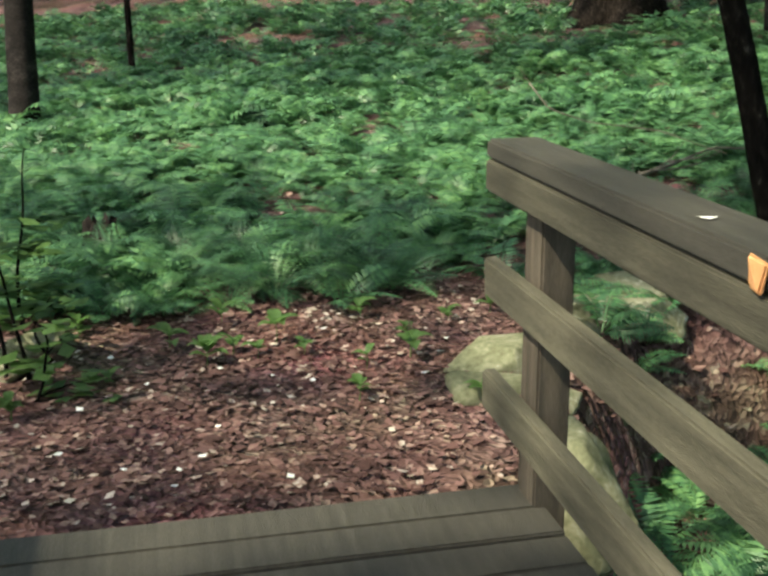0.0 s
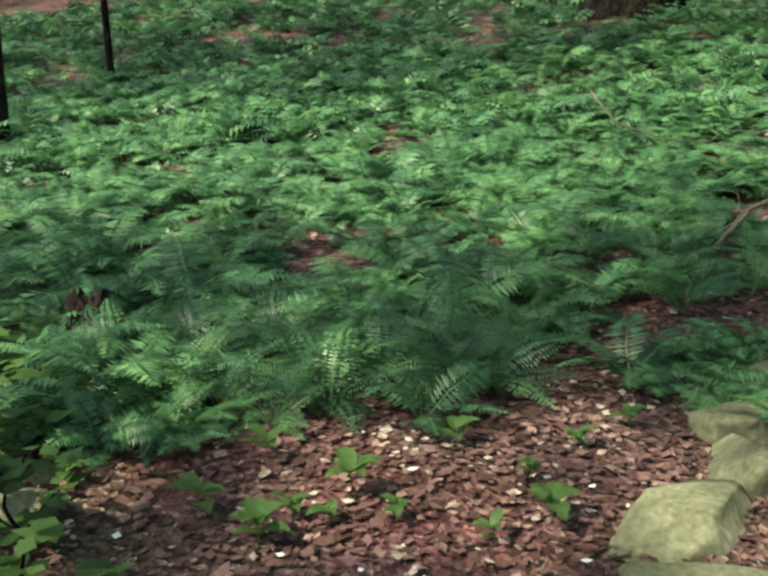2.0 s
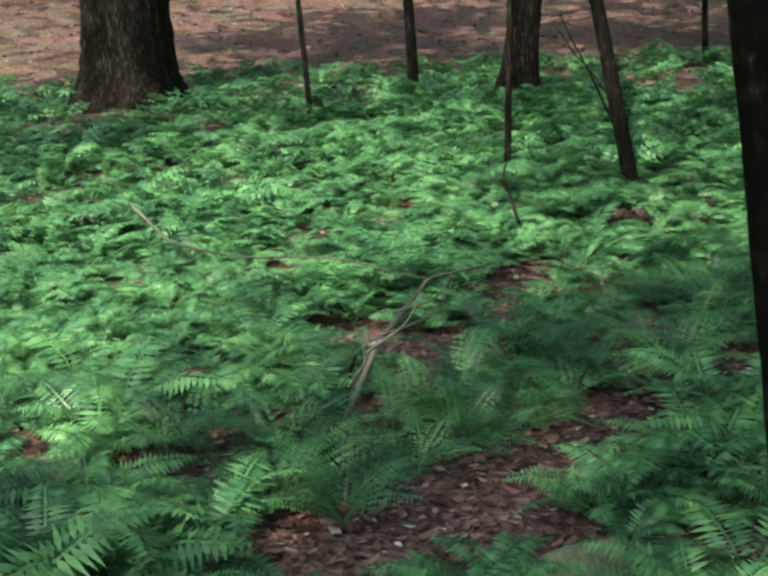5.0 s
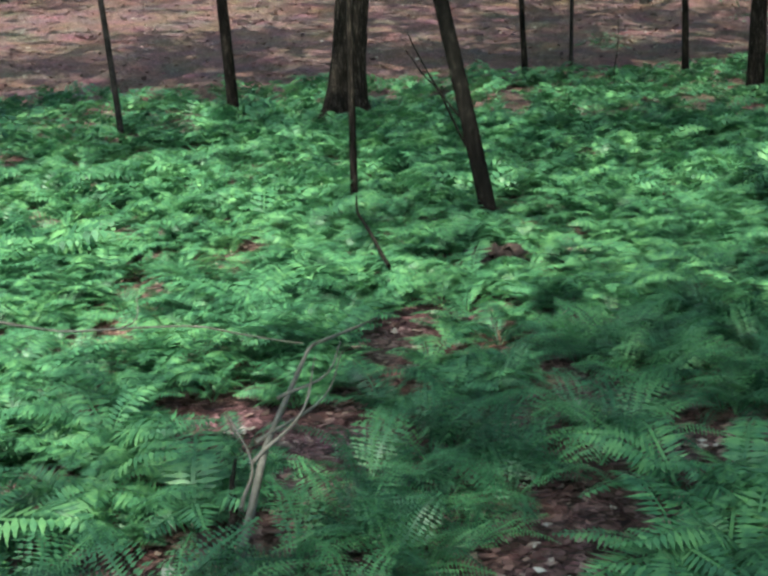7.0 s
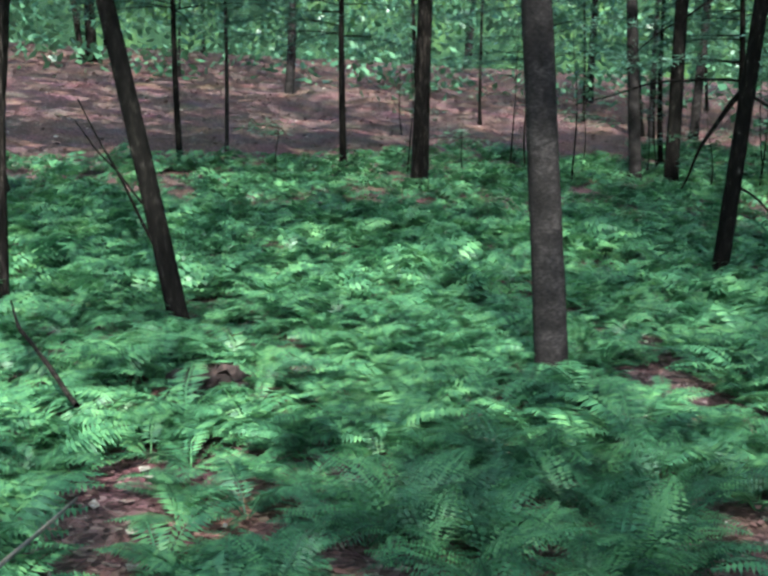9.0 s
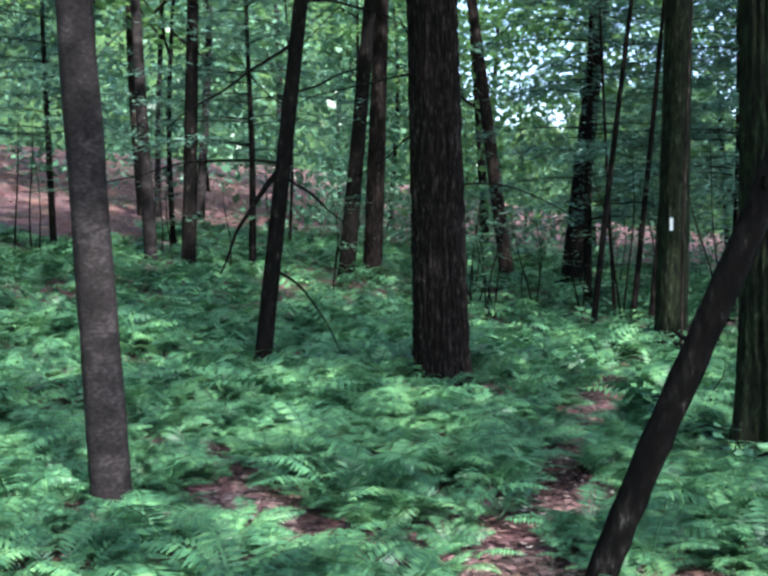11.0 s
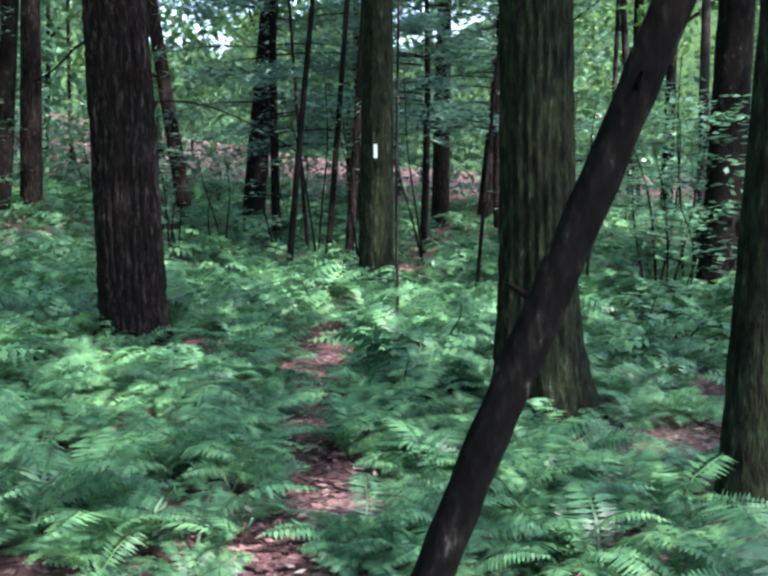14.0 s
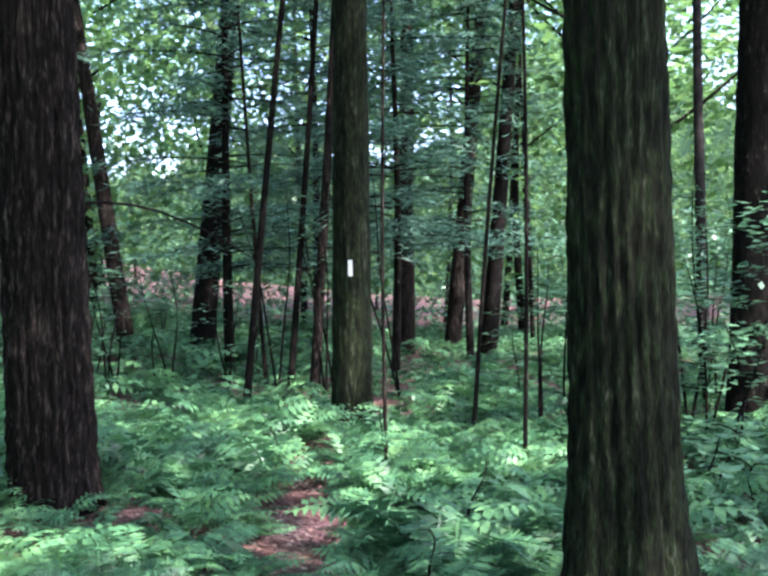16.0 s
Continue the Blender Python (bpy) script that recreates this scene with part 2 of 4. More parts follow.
def land(x, y):
    """Ground height: level trail, gentle rise to a leaf-covered bank, creek bed beside the footbridge."""
    x, y = np.asarray(x, float), np.asarray(y, float)
    d = 0.5 * x + 0.7 * y
    z = 0.12 * sp(d - 9) + 0.13 * sp(d - 20.5) - 0.25 * sp(d - 36)
    z = z + 0.02 * np.sin(1.7 * x + 0.6 * y) * np.sin(1.3 * y - 0.5 * x) + 0.05 * np.sin(0.55 * x + 1) * np.sin(0.6 * y) * sstep((d - 6) / 5)
    edge = 2.9 + np.clip((x - 1.1) * 1.6, 0, 1.9)
    z = z - 0.8 * sstep((edge - y) / 0.6) * sstep((5.5 - x) / 2.0) * sstep((y + 6) / 3)
    return z


TRAIL = np.array([(-0.1, 3.0), (0.1, 4.0), (0.9, 4.75), (1.9, 5.5), (2.9, 5.85), (4.3, 5.9), (5.6, 5.5), (7.0, 4.9), (8.3, 4.35), (9.2, 3.9),
                  (11.65, 2.75), (13.1, 2.1), (16, -0.4), (20.2, -3.1), (31, -9)])


def trail_distance(x, y):
    p = np.stack([np.asarray(x, float), np.asarray(y, float)], -1)
    best = np.full(p.shape[:-1], 1e9)
    for a, b in zip(TRAIL[:-1], TRAIL[1:]):
        ab = b - a
        s = np.clip(((p - a) @ ab) / (ab @ ab), 0, 1)
        best = np.minimum(best, np.linalg.norm(p - a - s[..., None] * ab, axis=-1))
    return best


def patchy(x, y, k=1.0):
    return (np.sin(1.9 * k * x + 1.1 * k * y + 1) + np.sin(-1.2 * k * x + 2.3 * k * y + 2.2) + np.sin(3.1 * k * x - 0.7 * k * y)
            + np.sin(2.7 * k * y + 0.4 * k * x + 4)) / 4


def clearing(x, y):
    """True on the bare leaf-covered landing at the end of the bridge."""
    top = 4.95 + 0.12 * np.sin(3 * x) - 0.1 * np.cos(5 * x)
    return (y < top) & (y > 2.6 + np.clip((x - 1.1) * 1.6, 0, 1.9)) & (x > -3.0) & (x < 1.9)


axis = np.unique(np.concatenate([np.arange(-6, 27, 0.22), -6 - np.geomspace(0.4, 160, 26), 27 + np.geomspace(0.4, 200, 28)]))
ayis = np.unique(np.concatenate([np.arange(-7, 22, 0.22), -7 - np.geomspace(0.4, 160, 26), 22 + np.geomspace(0.4, 200, 28)]))
gx, gy = np.meshgrid(axis, ayis, indexing="ij")
gz = land(gx, gy)
rs0 = np.random.RandomState(3)
gz = gz + (rs0.rand(*gz.shape) - 0.5) * 0.03
nx, ny = gx.shape
gi, gj = np.meshgrid(np.arange(nx - 1), np.arange(ny - 1), indexing="ij")
gf = np.stack([gi * ny + gj, (gi + 1) * ny + gj, (gi + 1) * ny + gj + 1, gi * ny + gj + 1], -1).reshape(-1, 4)
ground = ob_from("ground", smooth(mesh_np("ground", np.stack([gx, gy, gz], -1).reshape(-1, 3), gf)), LITTER)
tagged(ground, "forest floor of red-brown leaf litter rising to a bank", "ground", kind="structure")


# ---------- footbridge ----------
bridge = empty("footbridge", (0, 0, 0), "weathered grey timber footbridge with a plank deck and railing", "footbridge")
deck = box_bm((2.1, 0.14, 0.045), bevel=0.005)
deck_me = bpy.data.meshes.new("deck_board")
deck.to_mesh(deck_me)
deck.free()
for k in range(42):
    b = ob_from("deck_board", deck_me, CAPWOOD, bridge)
    b.location = (-0.06, 2.48 - 0.15 * k, 0.178 + 0.003 * math.sin(k * 2.1))
for x in (-0.85, 0, 0.85):
    part("beam", box_bm((0.1, 6.2, 0.2), (x - 0.06, -0.58, 0.05), 0.006), DECKWOOD, bridge)


def railing(x):
    """Side railing: posts, flat cap, board below the cap, middle and lower rail."""
    rail = empty("railing", (x, 0, 0), "weathered grey timber railing with a dark flat cap", "railing")
    s = 1 if x > 0 else -1
    for y in (2.47, 0.65, -1.2, -3.0):
        part("post", box_bm((0.095, 0.12, 1.12), (s * 0.07, y, 0.525), 0.006, wobble=0.003, seed=int(y * 10)), POSTWOOD, rail, "square timber post")
    part("cap", box_bm((0.15, 6.2, 0.055), (s * 0.058, -0.35, 1.112), 0.007, wobble=0.003, seed=5), CAPWOOD, rail, "dark damp flat cap board")
    for nm, z, h in (("top_rail", 1.04, 0.085), ("middle_rail", 0.75, 0.11), ("lower_rail", 0.415, 0.115)):
        part(nm, box_bm((0.04, 6.2, h), (0.0, -0.35, z), 0.006, wobble=0.003, seed=int(z * 99)), DECKWOOD, rail)
    return rail


rail_r = railing(0.90)
chip = part("split_chip", box_bm((0.012, 0.05, 0.05), (-0.024, 1.36, 1.112), 0.004, wobble=0.006, seed=8), RAWWOOD, rail_r, "split raw orange wood")
rail_r.rotation_euler = (0, 0, radians(-0.8))
rail_l = railing(-1.0)
white_leaf = leaf_quads(np.array([[0.0, 0.0, 0.0]]), 0.05, np.random.RandomState(4), 0.05, 0.6, 0.95)
tagged(ob_from("dry_leaf", mesh_np("dry_leaf", *white_leaf), BLAZE), "pale dry leaf lying on the railing cap", "leaf").location = (0.955, 1.62, 1.144)


pale = leaf_quads(np.array([[0.0, 0.0, 0.0]]), 0.06, np.random.RandomState(9), 0.05, 0.75, 0.95)
pale_me = mesh_np("dry_leaf", *pale)
pale_me.materials.append(BLAZE)
for k, (x, y) in enumerate(((-0.13, 3.32), (0.05, 3.27), (0.03, 3.15), (0.4, 3.12), (0.13, 3.36), (-0.3, 3.9), (-0.05, 4.1), (0.25, 4.2), (0.6, 3.95), (1.05, 3.9), (-0.2, 4.45),
                            (0.75, 4.6), (0.45, 4.05), (1.25, 4.3), (0.2, 3.6), (-0.35, 3.5))):
    pl = tagged(new("dry_leaf", pale_me), "pale bleached leaf lying on the red-brown litter", "leaf", "pale leaves on the landing")
    pl.location = (x, y, float(land(x, y)) + 0.03)
    pl.rotation_euler = (0.12 * math.sin(k), 0.12 * math.cos(2 * k), 1.7 * k)
    pl.scale = (0.6 + 0.07 * (k % 6),) * 3

# ---------- stones ----------
def stone(at, size, turn, seed, label="pale lichen-spotted stone set at the edge of the landing"):
    bm = bmesh.new()
    bmesh.ops.create_icosphere(bm, subdivisions=4, radius=0.5)
    r = random.Random(seed)
    cuts = [(Vector((r.uniform(-1, 1), r.uniform(-1, 1), r.uniform(-0.5, 1))).normalized(), r.uniform(0.3, 0.42)) for _ in range(11)]
    for v in bm.verts:
        c = v.co.copy() * 1.25
        c = Vector([max(-0.42, min(0.42, q)) for q in c])
        for n, d in cuts:
            o = c.dot(n) - d
            if o > 0:
                c -= n * o
        c += v.normal * 0.02 * noise.noise(c * 5 + Vector((seed, 0, 0)))
        v.co = c
    bmesh.ops.scale(bm, vec=size, verts=bm.verts)
    me = bpy.data.meshes.new("stone")
    bm.to_mesh(me)
    bm.free()
    ob = ob_from("stone", smooth(me), STONE)
    ob.matrix_world = pose(*at, r.uniform(-6, 6), r.uniform(-6, 6), turn)
    return tagged(ob, label, "stone", "stones of the creek wall")


for k, (x, y, z, sx, sy, sz, turn) in enumerate((
        (1.40, 4.00, -0.02, 0.72, 0.36, 0.30, 8), (1.38, 3.72, -0.08, 0.66, 0.34, 0.34, -4), (1.82, 4.32, -0.02, 0.42, 0.62, 0.36, -20),
        (2.05, 4.62, 0.04, 0.66, 0.34, 0.16, -12), (2.40, 4.95, 0.02, 0.56, 0.38, 0.24, -30), (2.35, 4.78, -0.06, 0.7, 0.4, 0.24, -22),
        (1.36, 3.1, -0.14, 0.34, 0.5, 0.5, 12), (1.95, 4.3, -0.3, 0.5, 0.5, 0.4, 30), (1.5, 3.4, -0.3, 0.4, 0.6, 0.5, -15),
        (2.75, 5.12, -0.02, 0.5, 0.42, 0.3, 20), (-0.50, 4.68, 0.03, 0.36, 0.2, 0.16, 14), (-0.66, 4.45, 0.02, 0.4, 0.24, 0.18, -20),
        (-0.42, 4.98, 0.0, 0.2, 0.12, 0.1, 40))):
    stone((x, y, z), (sx, sy, sz), turn, 40 + k)


# ---------- trees ----------
def bend(base, lean, height, n, sway, seed):
    r = np.random.RandomState(seed)
    s = np.linspace(0, 1, n)
    ph = r.rand(4) * 6.28
    x = base[0] + lean[0] * s * height + sway * (np.sin(3.1 * s + ph[0]) - math.sin(ph[0])) + 0.3 * sway * np.sin(9 * s + ph[2]) * s
    y = base[1] + lean[1] * s * height + sway * (np.sin(3.7 * s + ph[1]) - math.sin(ph[1])) + 0.3 * sway * np.sin(8 * s + ph[3]) * s
    return np.stack([x, y, base[2] + s * height], 1)


def tree(x, y, diam, height=13.0, lean=(0, 0), bark=None, seed=0, sides=14, rings=40, ridge=0.0, flare=0.0, flare_h=0.5, crown=500, crown_from=0.5,
         leaf=0.3, spread=2.8, leaf_mat=None, sway=0.12, dead=0, label="", category="tree", limbs=6, dead_from=1.6, drop=0.12):
    """A tapered trunk with limbs, dead side branches where it has them, and a crown of separate leaves high up."""
    rs = np.random.RandomState(seed + 100)
    z0 = float(land(x, y)) - drop
    thing = empty("tree", (x, y, z0 + drop), label or "slender dark forest tree with a high leafy crown", category)
    pts = bend((0, 0, -drop), lean, height, rings, sway, seed)
    t = np.linspace(0, 1, rings)
    if rings > 60:
        t = t ** 1.6
        pts = np.stack([np.interp(t, np.linspace(0, 1, rings), pts[:, k]) for k in range(3)], 1)
    rad = diam / 2 * (1.04 - 0.82 * t)
    v, f = tube(pts, rad, sides, ridge, max(7, int(diam * 60)), seed, flare, flare_h)
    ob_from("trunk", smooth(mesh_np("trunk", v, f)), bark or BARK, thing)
    ends = []
    for k in range(limbs):
        s = crown_from * 0.85 + (0.97 - crown_from * 0.85) * (k + 0.5) / limbs
        p = np.array([np.interp(s, t, pts[:, q]) for q in range(3)])
        az = rs.rand() * 6.28
        L = spread * (1.15 - 0.6 * s) * (0.8 + 0.4 * rs.rand())
        w = np.linspace(0, 1, 7)[:, None]
        d = np.array([math.cos(az), math.sin(az), 0.55])
        q = p + w * L * d + w ** 2 * np.array([0, 0, 0.25 * L]) + 0.05 * L * np.sin(5 * w + az) * np.array([-d[1], d[0], 0])
        lv, lf = tube(q, diam * 0.22 * (1 - t_at(s)) * (1 - 0.85 * w[:, 0]) + 0.008, 6, seed=seed + k)
        ob_from("limb", smooth(mesh_np("limb", lv, lf)), bark or BARK, thing)
        ends.append(q[2:])
    for k in range(dead):
        zz = dead_from + (k * 0.37 + rs.rand() * 0.3)
        s = min(zz / height, 0.6)
        p = np.array([np.interp(zz, pts[:, 2], pts[:, q]) for q in range(3)])
        az = rs.rand() * 6.28
        L = 0.5 + 1.1 * rs.rand()
        w = np.linspace(0, 1, 9)[:, None]
        d = np.array([math.cos(az), math.sin(az), 0.1])
        q = p + w * L * d - w ** 2 * np.array([0, 0, 0.35 * L]) + 0.06 * np.sin(6 * w + az) * np.array([-d[1], d[0], 0.5])
        lv, lf = tube(q, 0.011 * (1 - 0.8 * w[:, 0]) + 0.002, 5, seed=seed + k)
        ob_from("dead_branch", smooth(mesh_np("dead_branch", lv, lf)), BARK_DARK, thing, "thin dead leafless side branch")
    if crown:
        ends = np.concatenate(ends) if ends else pts[-3:]
        c = ends[rs.randint(len(ends), size=crown // 9 + 1)]
        c = c + rs.randn(*c.shape) * np.array([0.55, 0.55, 0.35]) * spread * 0.33
        at = np.repeat(c, 9, 0)[:crown]
        at = at + rs.randn(*at.shape) * np.array([0.38, 0.38, 0.1]) * max(leaf / 0.3, 0.5)
        lv, lf = leaf_quads(at, leaf, rs, 0.4, 0.62, 0.5)
        ob_from("crown", mesh_np("crown", lv, lf), leaf_mat or LEAF, thing, "open crown of green leaves")
    return thing


def t_at(s):
    return 0.8 * s


DARK = "slender dark-barked tree rising from the ferns"
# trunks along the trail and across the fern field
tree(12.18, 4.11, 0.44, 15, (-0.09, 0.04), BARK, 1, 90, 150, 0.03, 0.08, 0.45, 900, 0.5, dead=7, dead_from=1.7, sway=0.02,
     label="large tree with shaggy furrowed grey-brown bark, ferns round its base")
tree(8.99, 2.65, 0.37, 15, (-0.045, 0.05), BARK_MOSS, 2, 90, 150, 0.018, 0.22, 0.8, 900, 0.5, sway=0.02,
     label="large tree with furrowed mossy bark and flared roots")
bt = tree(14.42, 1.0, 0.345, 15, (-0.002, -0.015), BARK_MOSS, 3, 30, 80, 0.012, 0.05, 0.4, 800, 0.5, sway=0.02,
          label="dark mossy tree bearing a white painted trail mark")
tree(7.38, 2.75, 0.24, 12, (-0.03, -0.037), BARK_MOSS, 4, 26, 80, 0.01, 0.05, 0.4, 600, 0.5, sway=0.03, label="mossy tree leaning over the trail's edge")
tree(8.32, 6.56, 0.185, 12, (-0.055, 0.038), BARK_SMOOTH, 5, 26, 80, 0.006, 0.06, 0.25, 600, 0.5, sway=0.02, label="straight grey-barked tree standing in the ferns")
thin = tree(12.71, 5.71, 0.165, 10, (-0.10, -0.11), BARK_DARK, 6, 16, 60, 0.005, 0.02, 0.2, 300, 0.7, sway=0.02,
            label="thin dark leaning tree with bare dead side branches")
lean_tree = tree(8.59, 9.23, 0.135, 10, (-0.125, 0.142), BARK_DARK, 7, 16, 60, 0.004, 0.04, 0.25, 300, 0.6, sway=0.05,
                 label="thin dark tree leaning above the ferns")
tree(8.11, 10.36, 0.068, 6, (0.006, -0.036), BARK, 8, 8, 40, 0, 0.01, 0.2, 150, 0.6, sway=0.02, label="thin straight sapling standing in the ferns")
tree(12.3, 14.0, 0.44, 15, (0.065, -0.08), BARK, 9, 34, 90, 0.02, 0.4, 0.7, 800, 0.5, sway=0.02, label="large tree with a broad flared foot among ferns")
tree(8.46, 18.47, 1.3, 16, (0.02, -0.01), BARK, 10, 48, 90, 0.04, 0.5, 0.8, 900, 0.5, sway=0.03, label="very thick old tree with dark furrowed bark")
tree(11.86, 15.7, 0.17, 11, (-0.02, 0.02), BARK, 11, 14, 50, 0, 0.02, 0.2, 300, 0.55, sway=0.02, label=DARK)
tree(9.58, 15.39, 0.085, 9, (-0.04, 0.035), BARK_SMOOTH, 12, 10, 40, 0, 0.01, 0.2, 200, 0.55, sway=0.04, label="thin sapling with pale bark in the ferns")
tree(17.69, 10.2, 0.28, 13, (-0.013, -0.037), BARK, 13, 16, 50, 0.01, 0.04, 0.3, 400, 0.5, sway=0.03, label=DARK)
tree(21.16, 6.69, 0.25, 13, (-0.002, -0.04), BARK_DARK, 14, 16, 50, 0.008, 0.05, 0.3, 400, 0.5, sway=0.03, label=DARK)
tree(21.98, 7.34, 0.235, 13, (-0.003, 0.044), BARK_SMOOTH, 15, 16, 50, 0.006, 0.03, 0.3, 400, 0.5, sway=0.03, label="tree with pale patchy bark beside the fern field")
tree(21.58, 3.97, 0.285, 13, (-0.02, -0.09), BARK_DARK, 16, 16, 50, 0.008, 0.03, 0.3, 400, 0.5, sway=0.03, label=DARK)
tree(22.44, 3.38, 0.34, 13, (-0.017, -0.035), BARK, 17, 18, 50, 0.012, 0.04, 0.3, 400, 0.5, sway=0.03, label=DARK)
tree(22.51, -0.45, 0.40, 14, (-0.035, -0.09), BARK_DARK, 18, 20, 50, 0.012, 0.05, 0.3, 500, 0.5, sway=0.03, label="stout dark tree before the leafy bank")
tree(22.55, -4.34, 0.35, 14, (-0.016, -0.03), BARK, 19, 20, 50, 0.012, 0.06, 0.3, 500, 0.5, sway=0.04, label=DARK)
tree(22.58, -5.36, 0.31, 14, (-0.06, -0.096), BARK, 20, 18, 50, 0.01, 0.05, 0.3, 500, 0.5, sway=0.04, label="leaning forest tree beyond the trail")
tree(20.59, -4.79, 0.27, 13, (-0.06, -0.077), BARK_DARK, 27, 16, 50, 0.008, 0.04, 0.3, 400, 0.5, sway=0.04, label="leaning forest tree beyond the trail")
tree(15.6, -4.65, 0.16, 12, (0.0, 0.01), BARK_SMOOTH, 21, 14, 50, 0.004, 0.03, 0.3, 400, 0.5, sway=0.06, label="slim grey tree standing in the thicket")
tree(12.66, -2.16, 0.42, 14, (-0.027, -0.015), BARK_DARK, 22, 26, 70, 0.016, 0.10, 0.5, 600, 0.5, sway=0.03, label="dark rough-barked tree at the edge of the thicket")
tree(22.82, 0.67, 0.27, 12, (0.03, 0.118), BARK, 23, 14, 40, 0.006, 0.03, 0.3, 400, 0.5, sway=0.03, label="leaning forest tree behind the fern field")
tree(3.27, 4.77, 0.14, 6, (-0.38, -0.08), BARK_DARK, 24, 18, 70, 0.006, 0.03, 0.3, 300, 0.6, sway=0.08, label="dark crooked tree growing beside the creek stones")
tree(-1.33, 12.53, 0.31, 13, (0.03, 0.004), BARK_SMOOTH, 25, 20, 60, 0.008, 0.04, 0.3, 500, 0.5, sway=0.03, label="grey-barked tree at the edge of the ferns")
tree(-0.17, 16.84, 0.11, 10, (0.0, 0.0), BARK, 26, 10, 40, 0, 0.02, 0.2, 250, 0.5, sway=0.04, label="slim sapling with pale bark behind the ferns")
# thin bare stems round the marked tree
POLE_STEM = "thin dark bare-stemmed young tree in the undergrowth"
for k, (x, y, d, lx, ly) in enumerate(((16.24, 1.3, 0.085, -0.02, -0.10), (17.77, 0.4, 0.06, 0.0, 0.06), (16.98, 0.47, 0.09, -0.02, -0.08), (16.72, 0.29, 0.12, -0.01, -0.06),
                                       (11.95, 0.92, 0.033, 0.0, 0.0), (12.64, 1.65, 0.03, 0.02, -0.03), (13.42, 0.37, 0.045, -0.03, -0.09))):
    tree(x, y, d, 6 + 8 * d * 6, (lx, ly), (BARK_DARK, BARK)[k % 2], 60 + k, 8, 34, 0, 0.008, 0.15, 110, 0.55, leaf=0.14, spread=1.2, sway=0.05, limbs=4, label=POLE_STEM)


def dead_branches(thing, lean, specs, r0=0.016):
    """Bare branches of a trunk: start height, then (along x, along y, rise) of the bend and of the tip, and a thickness."""
    for k, (z, mid, tip, fat) in enumerate(specs):
        p = np.array([lean[0] * z, lean[1] * z, z])
        w = np.linspace(0, 1, 14)[:, None]
        q = p + 2 * w * (1 - w) * np.array(mid) * 1.0 + w ** 2 * np.array(tip) + 0.02 * np.sin(13 * w + k) * np.array([0.3, 0.3, 1.0]) * w
        v, f = tube(q, r0 * fat * (1 - 0.8 * w[:, 0]) + 0.002, 7, seed=k)
        ob_from("dead_branch", smooth(mesh_np("dead_branch", v, f)), BARK_DARK, thing, "thin dead leafless side branch")


dead_branches(thin, (-0.10, -0.11), (
    (1.85, (0.05, 0.38, -0.42), (0.1, 0.55, -0.95), 1.9), (1.9, (0.0, 0.75, 0.12), (0.1, 1.6, -0.2), 0.8), (1.8, (0.0, -0.3, -0.15), (0.0, -0.62, -0.5), 1.0),
    (0.95, (0.0, -0.35, -0.1), (0.0, -0.62, -0.75), 0.9), (2.95, (0.1, 0.55, -0.35), (0.1, 1.15, -0.75), 1.0), (3.3, (0.0, -0.5, 0.1), (0.1, -1.2, -0.3), 0.9),
    (2.5, (0.1, -0.3, 0.1), (0.1, -0.8, 0.35), 0.8)))
dead_branches(lean_tree, (-0.125, 0.142), ((0.25, (-0.15, 0.2, 0.6), (-0.45, 0.42, 1.3), 0.9), (0.7, (-0.1, 0.2, 0.3), (-0.3, 0.45, 0.7), 0.6)))

# the white trail mark, curved to the trunk
a = np.linspace(radians(145), radians(157), 5)
blv, blf = [], []
mark_r = 0.183
tz = np.linspace(-0.07, 0.07, 4)
for z in tz:
    for q in a:
        blv.append((mark_r * math.cos(q), mark_r * math.sin(q), z))
for i in range(3):
    for j in range(4):
        blf.append((i * 5 + j, i * 5 + j + 1, (i + 1) * 5 + j + 1, (i + 1) * 5 + j))
mk = ob_from("trail_mark", mesh_np("trail_mark", blv, blf), BLAZE, bt, "white painted trail mark")
mk.location = (0, -0.02, 1.46)

# leaning dead pole
def pole_at(z):
    return np.array([6.93 - 0.216 * z + 0.006 * math.sin(2.4 * z), 4.56 - 0.328 * z + 0.006 * math.sin(3.1 * z), z])


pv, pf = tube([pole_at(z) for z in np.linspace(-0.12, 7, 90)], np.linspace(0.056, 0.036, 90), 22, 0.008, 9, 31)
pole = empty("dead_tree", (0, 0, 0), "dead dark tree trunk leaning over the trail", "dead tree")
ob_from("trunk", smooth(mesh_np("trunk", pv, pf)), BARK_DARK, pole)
for k, (z, dx, dy) in enumerate(((1.05, 0.10, 0.06), (1.62, -0.09, 0.05), (2.6, 0.3, -0.1), (3.4, -0.4, 0.2))):
    sv, sf = tube([pole_at(z) + u * np.array([dx, dy, 0.06]) for u in np.linspace(0, 1, 5)], np.linspace(0.016, 0.006, 5), 7, seed=k)
    ob_from("broken_branch", smooth(mesh_np("broken_branch", sv, sf)), BARK_DARK, pole, "short broken branch stub")

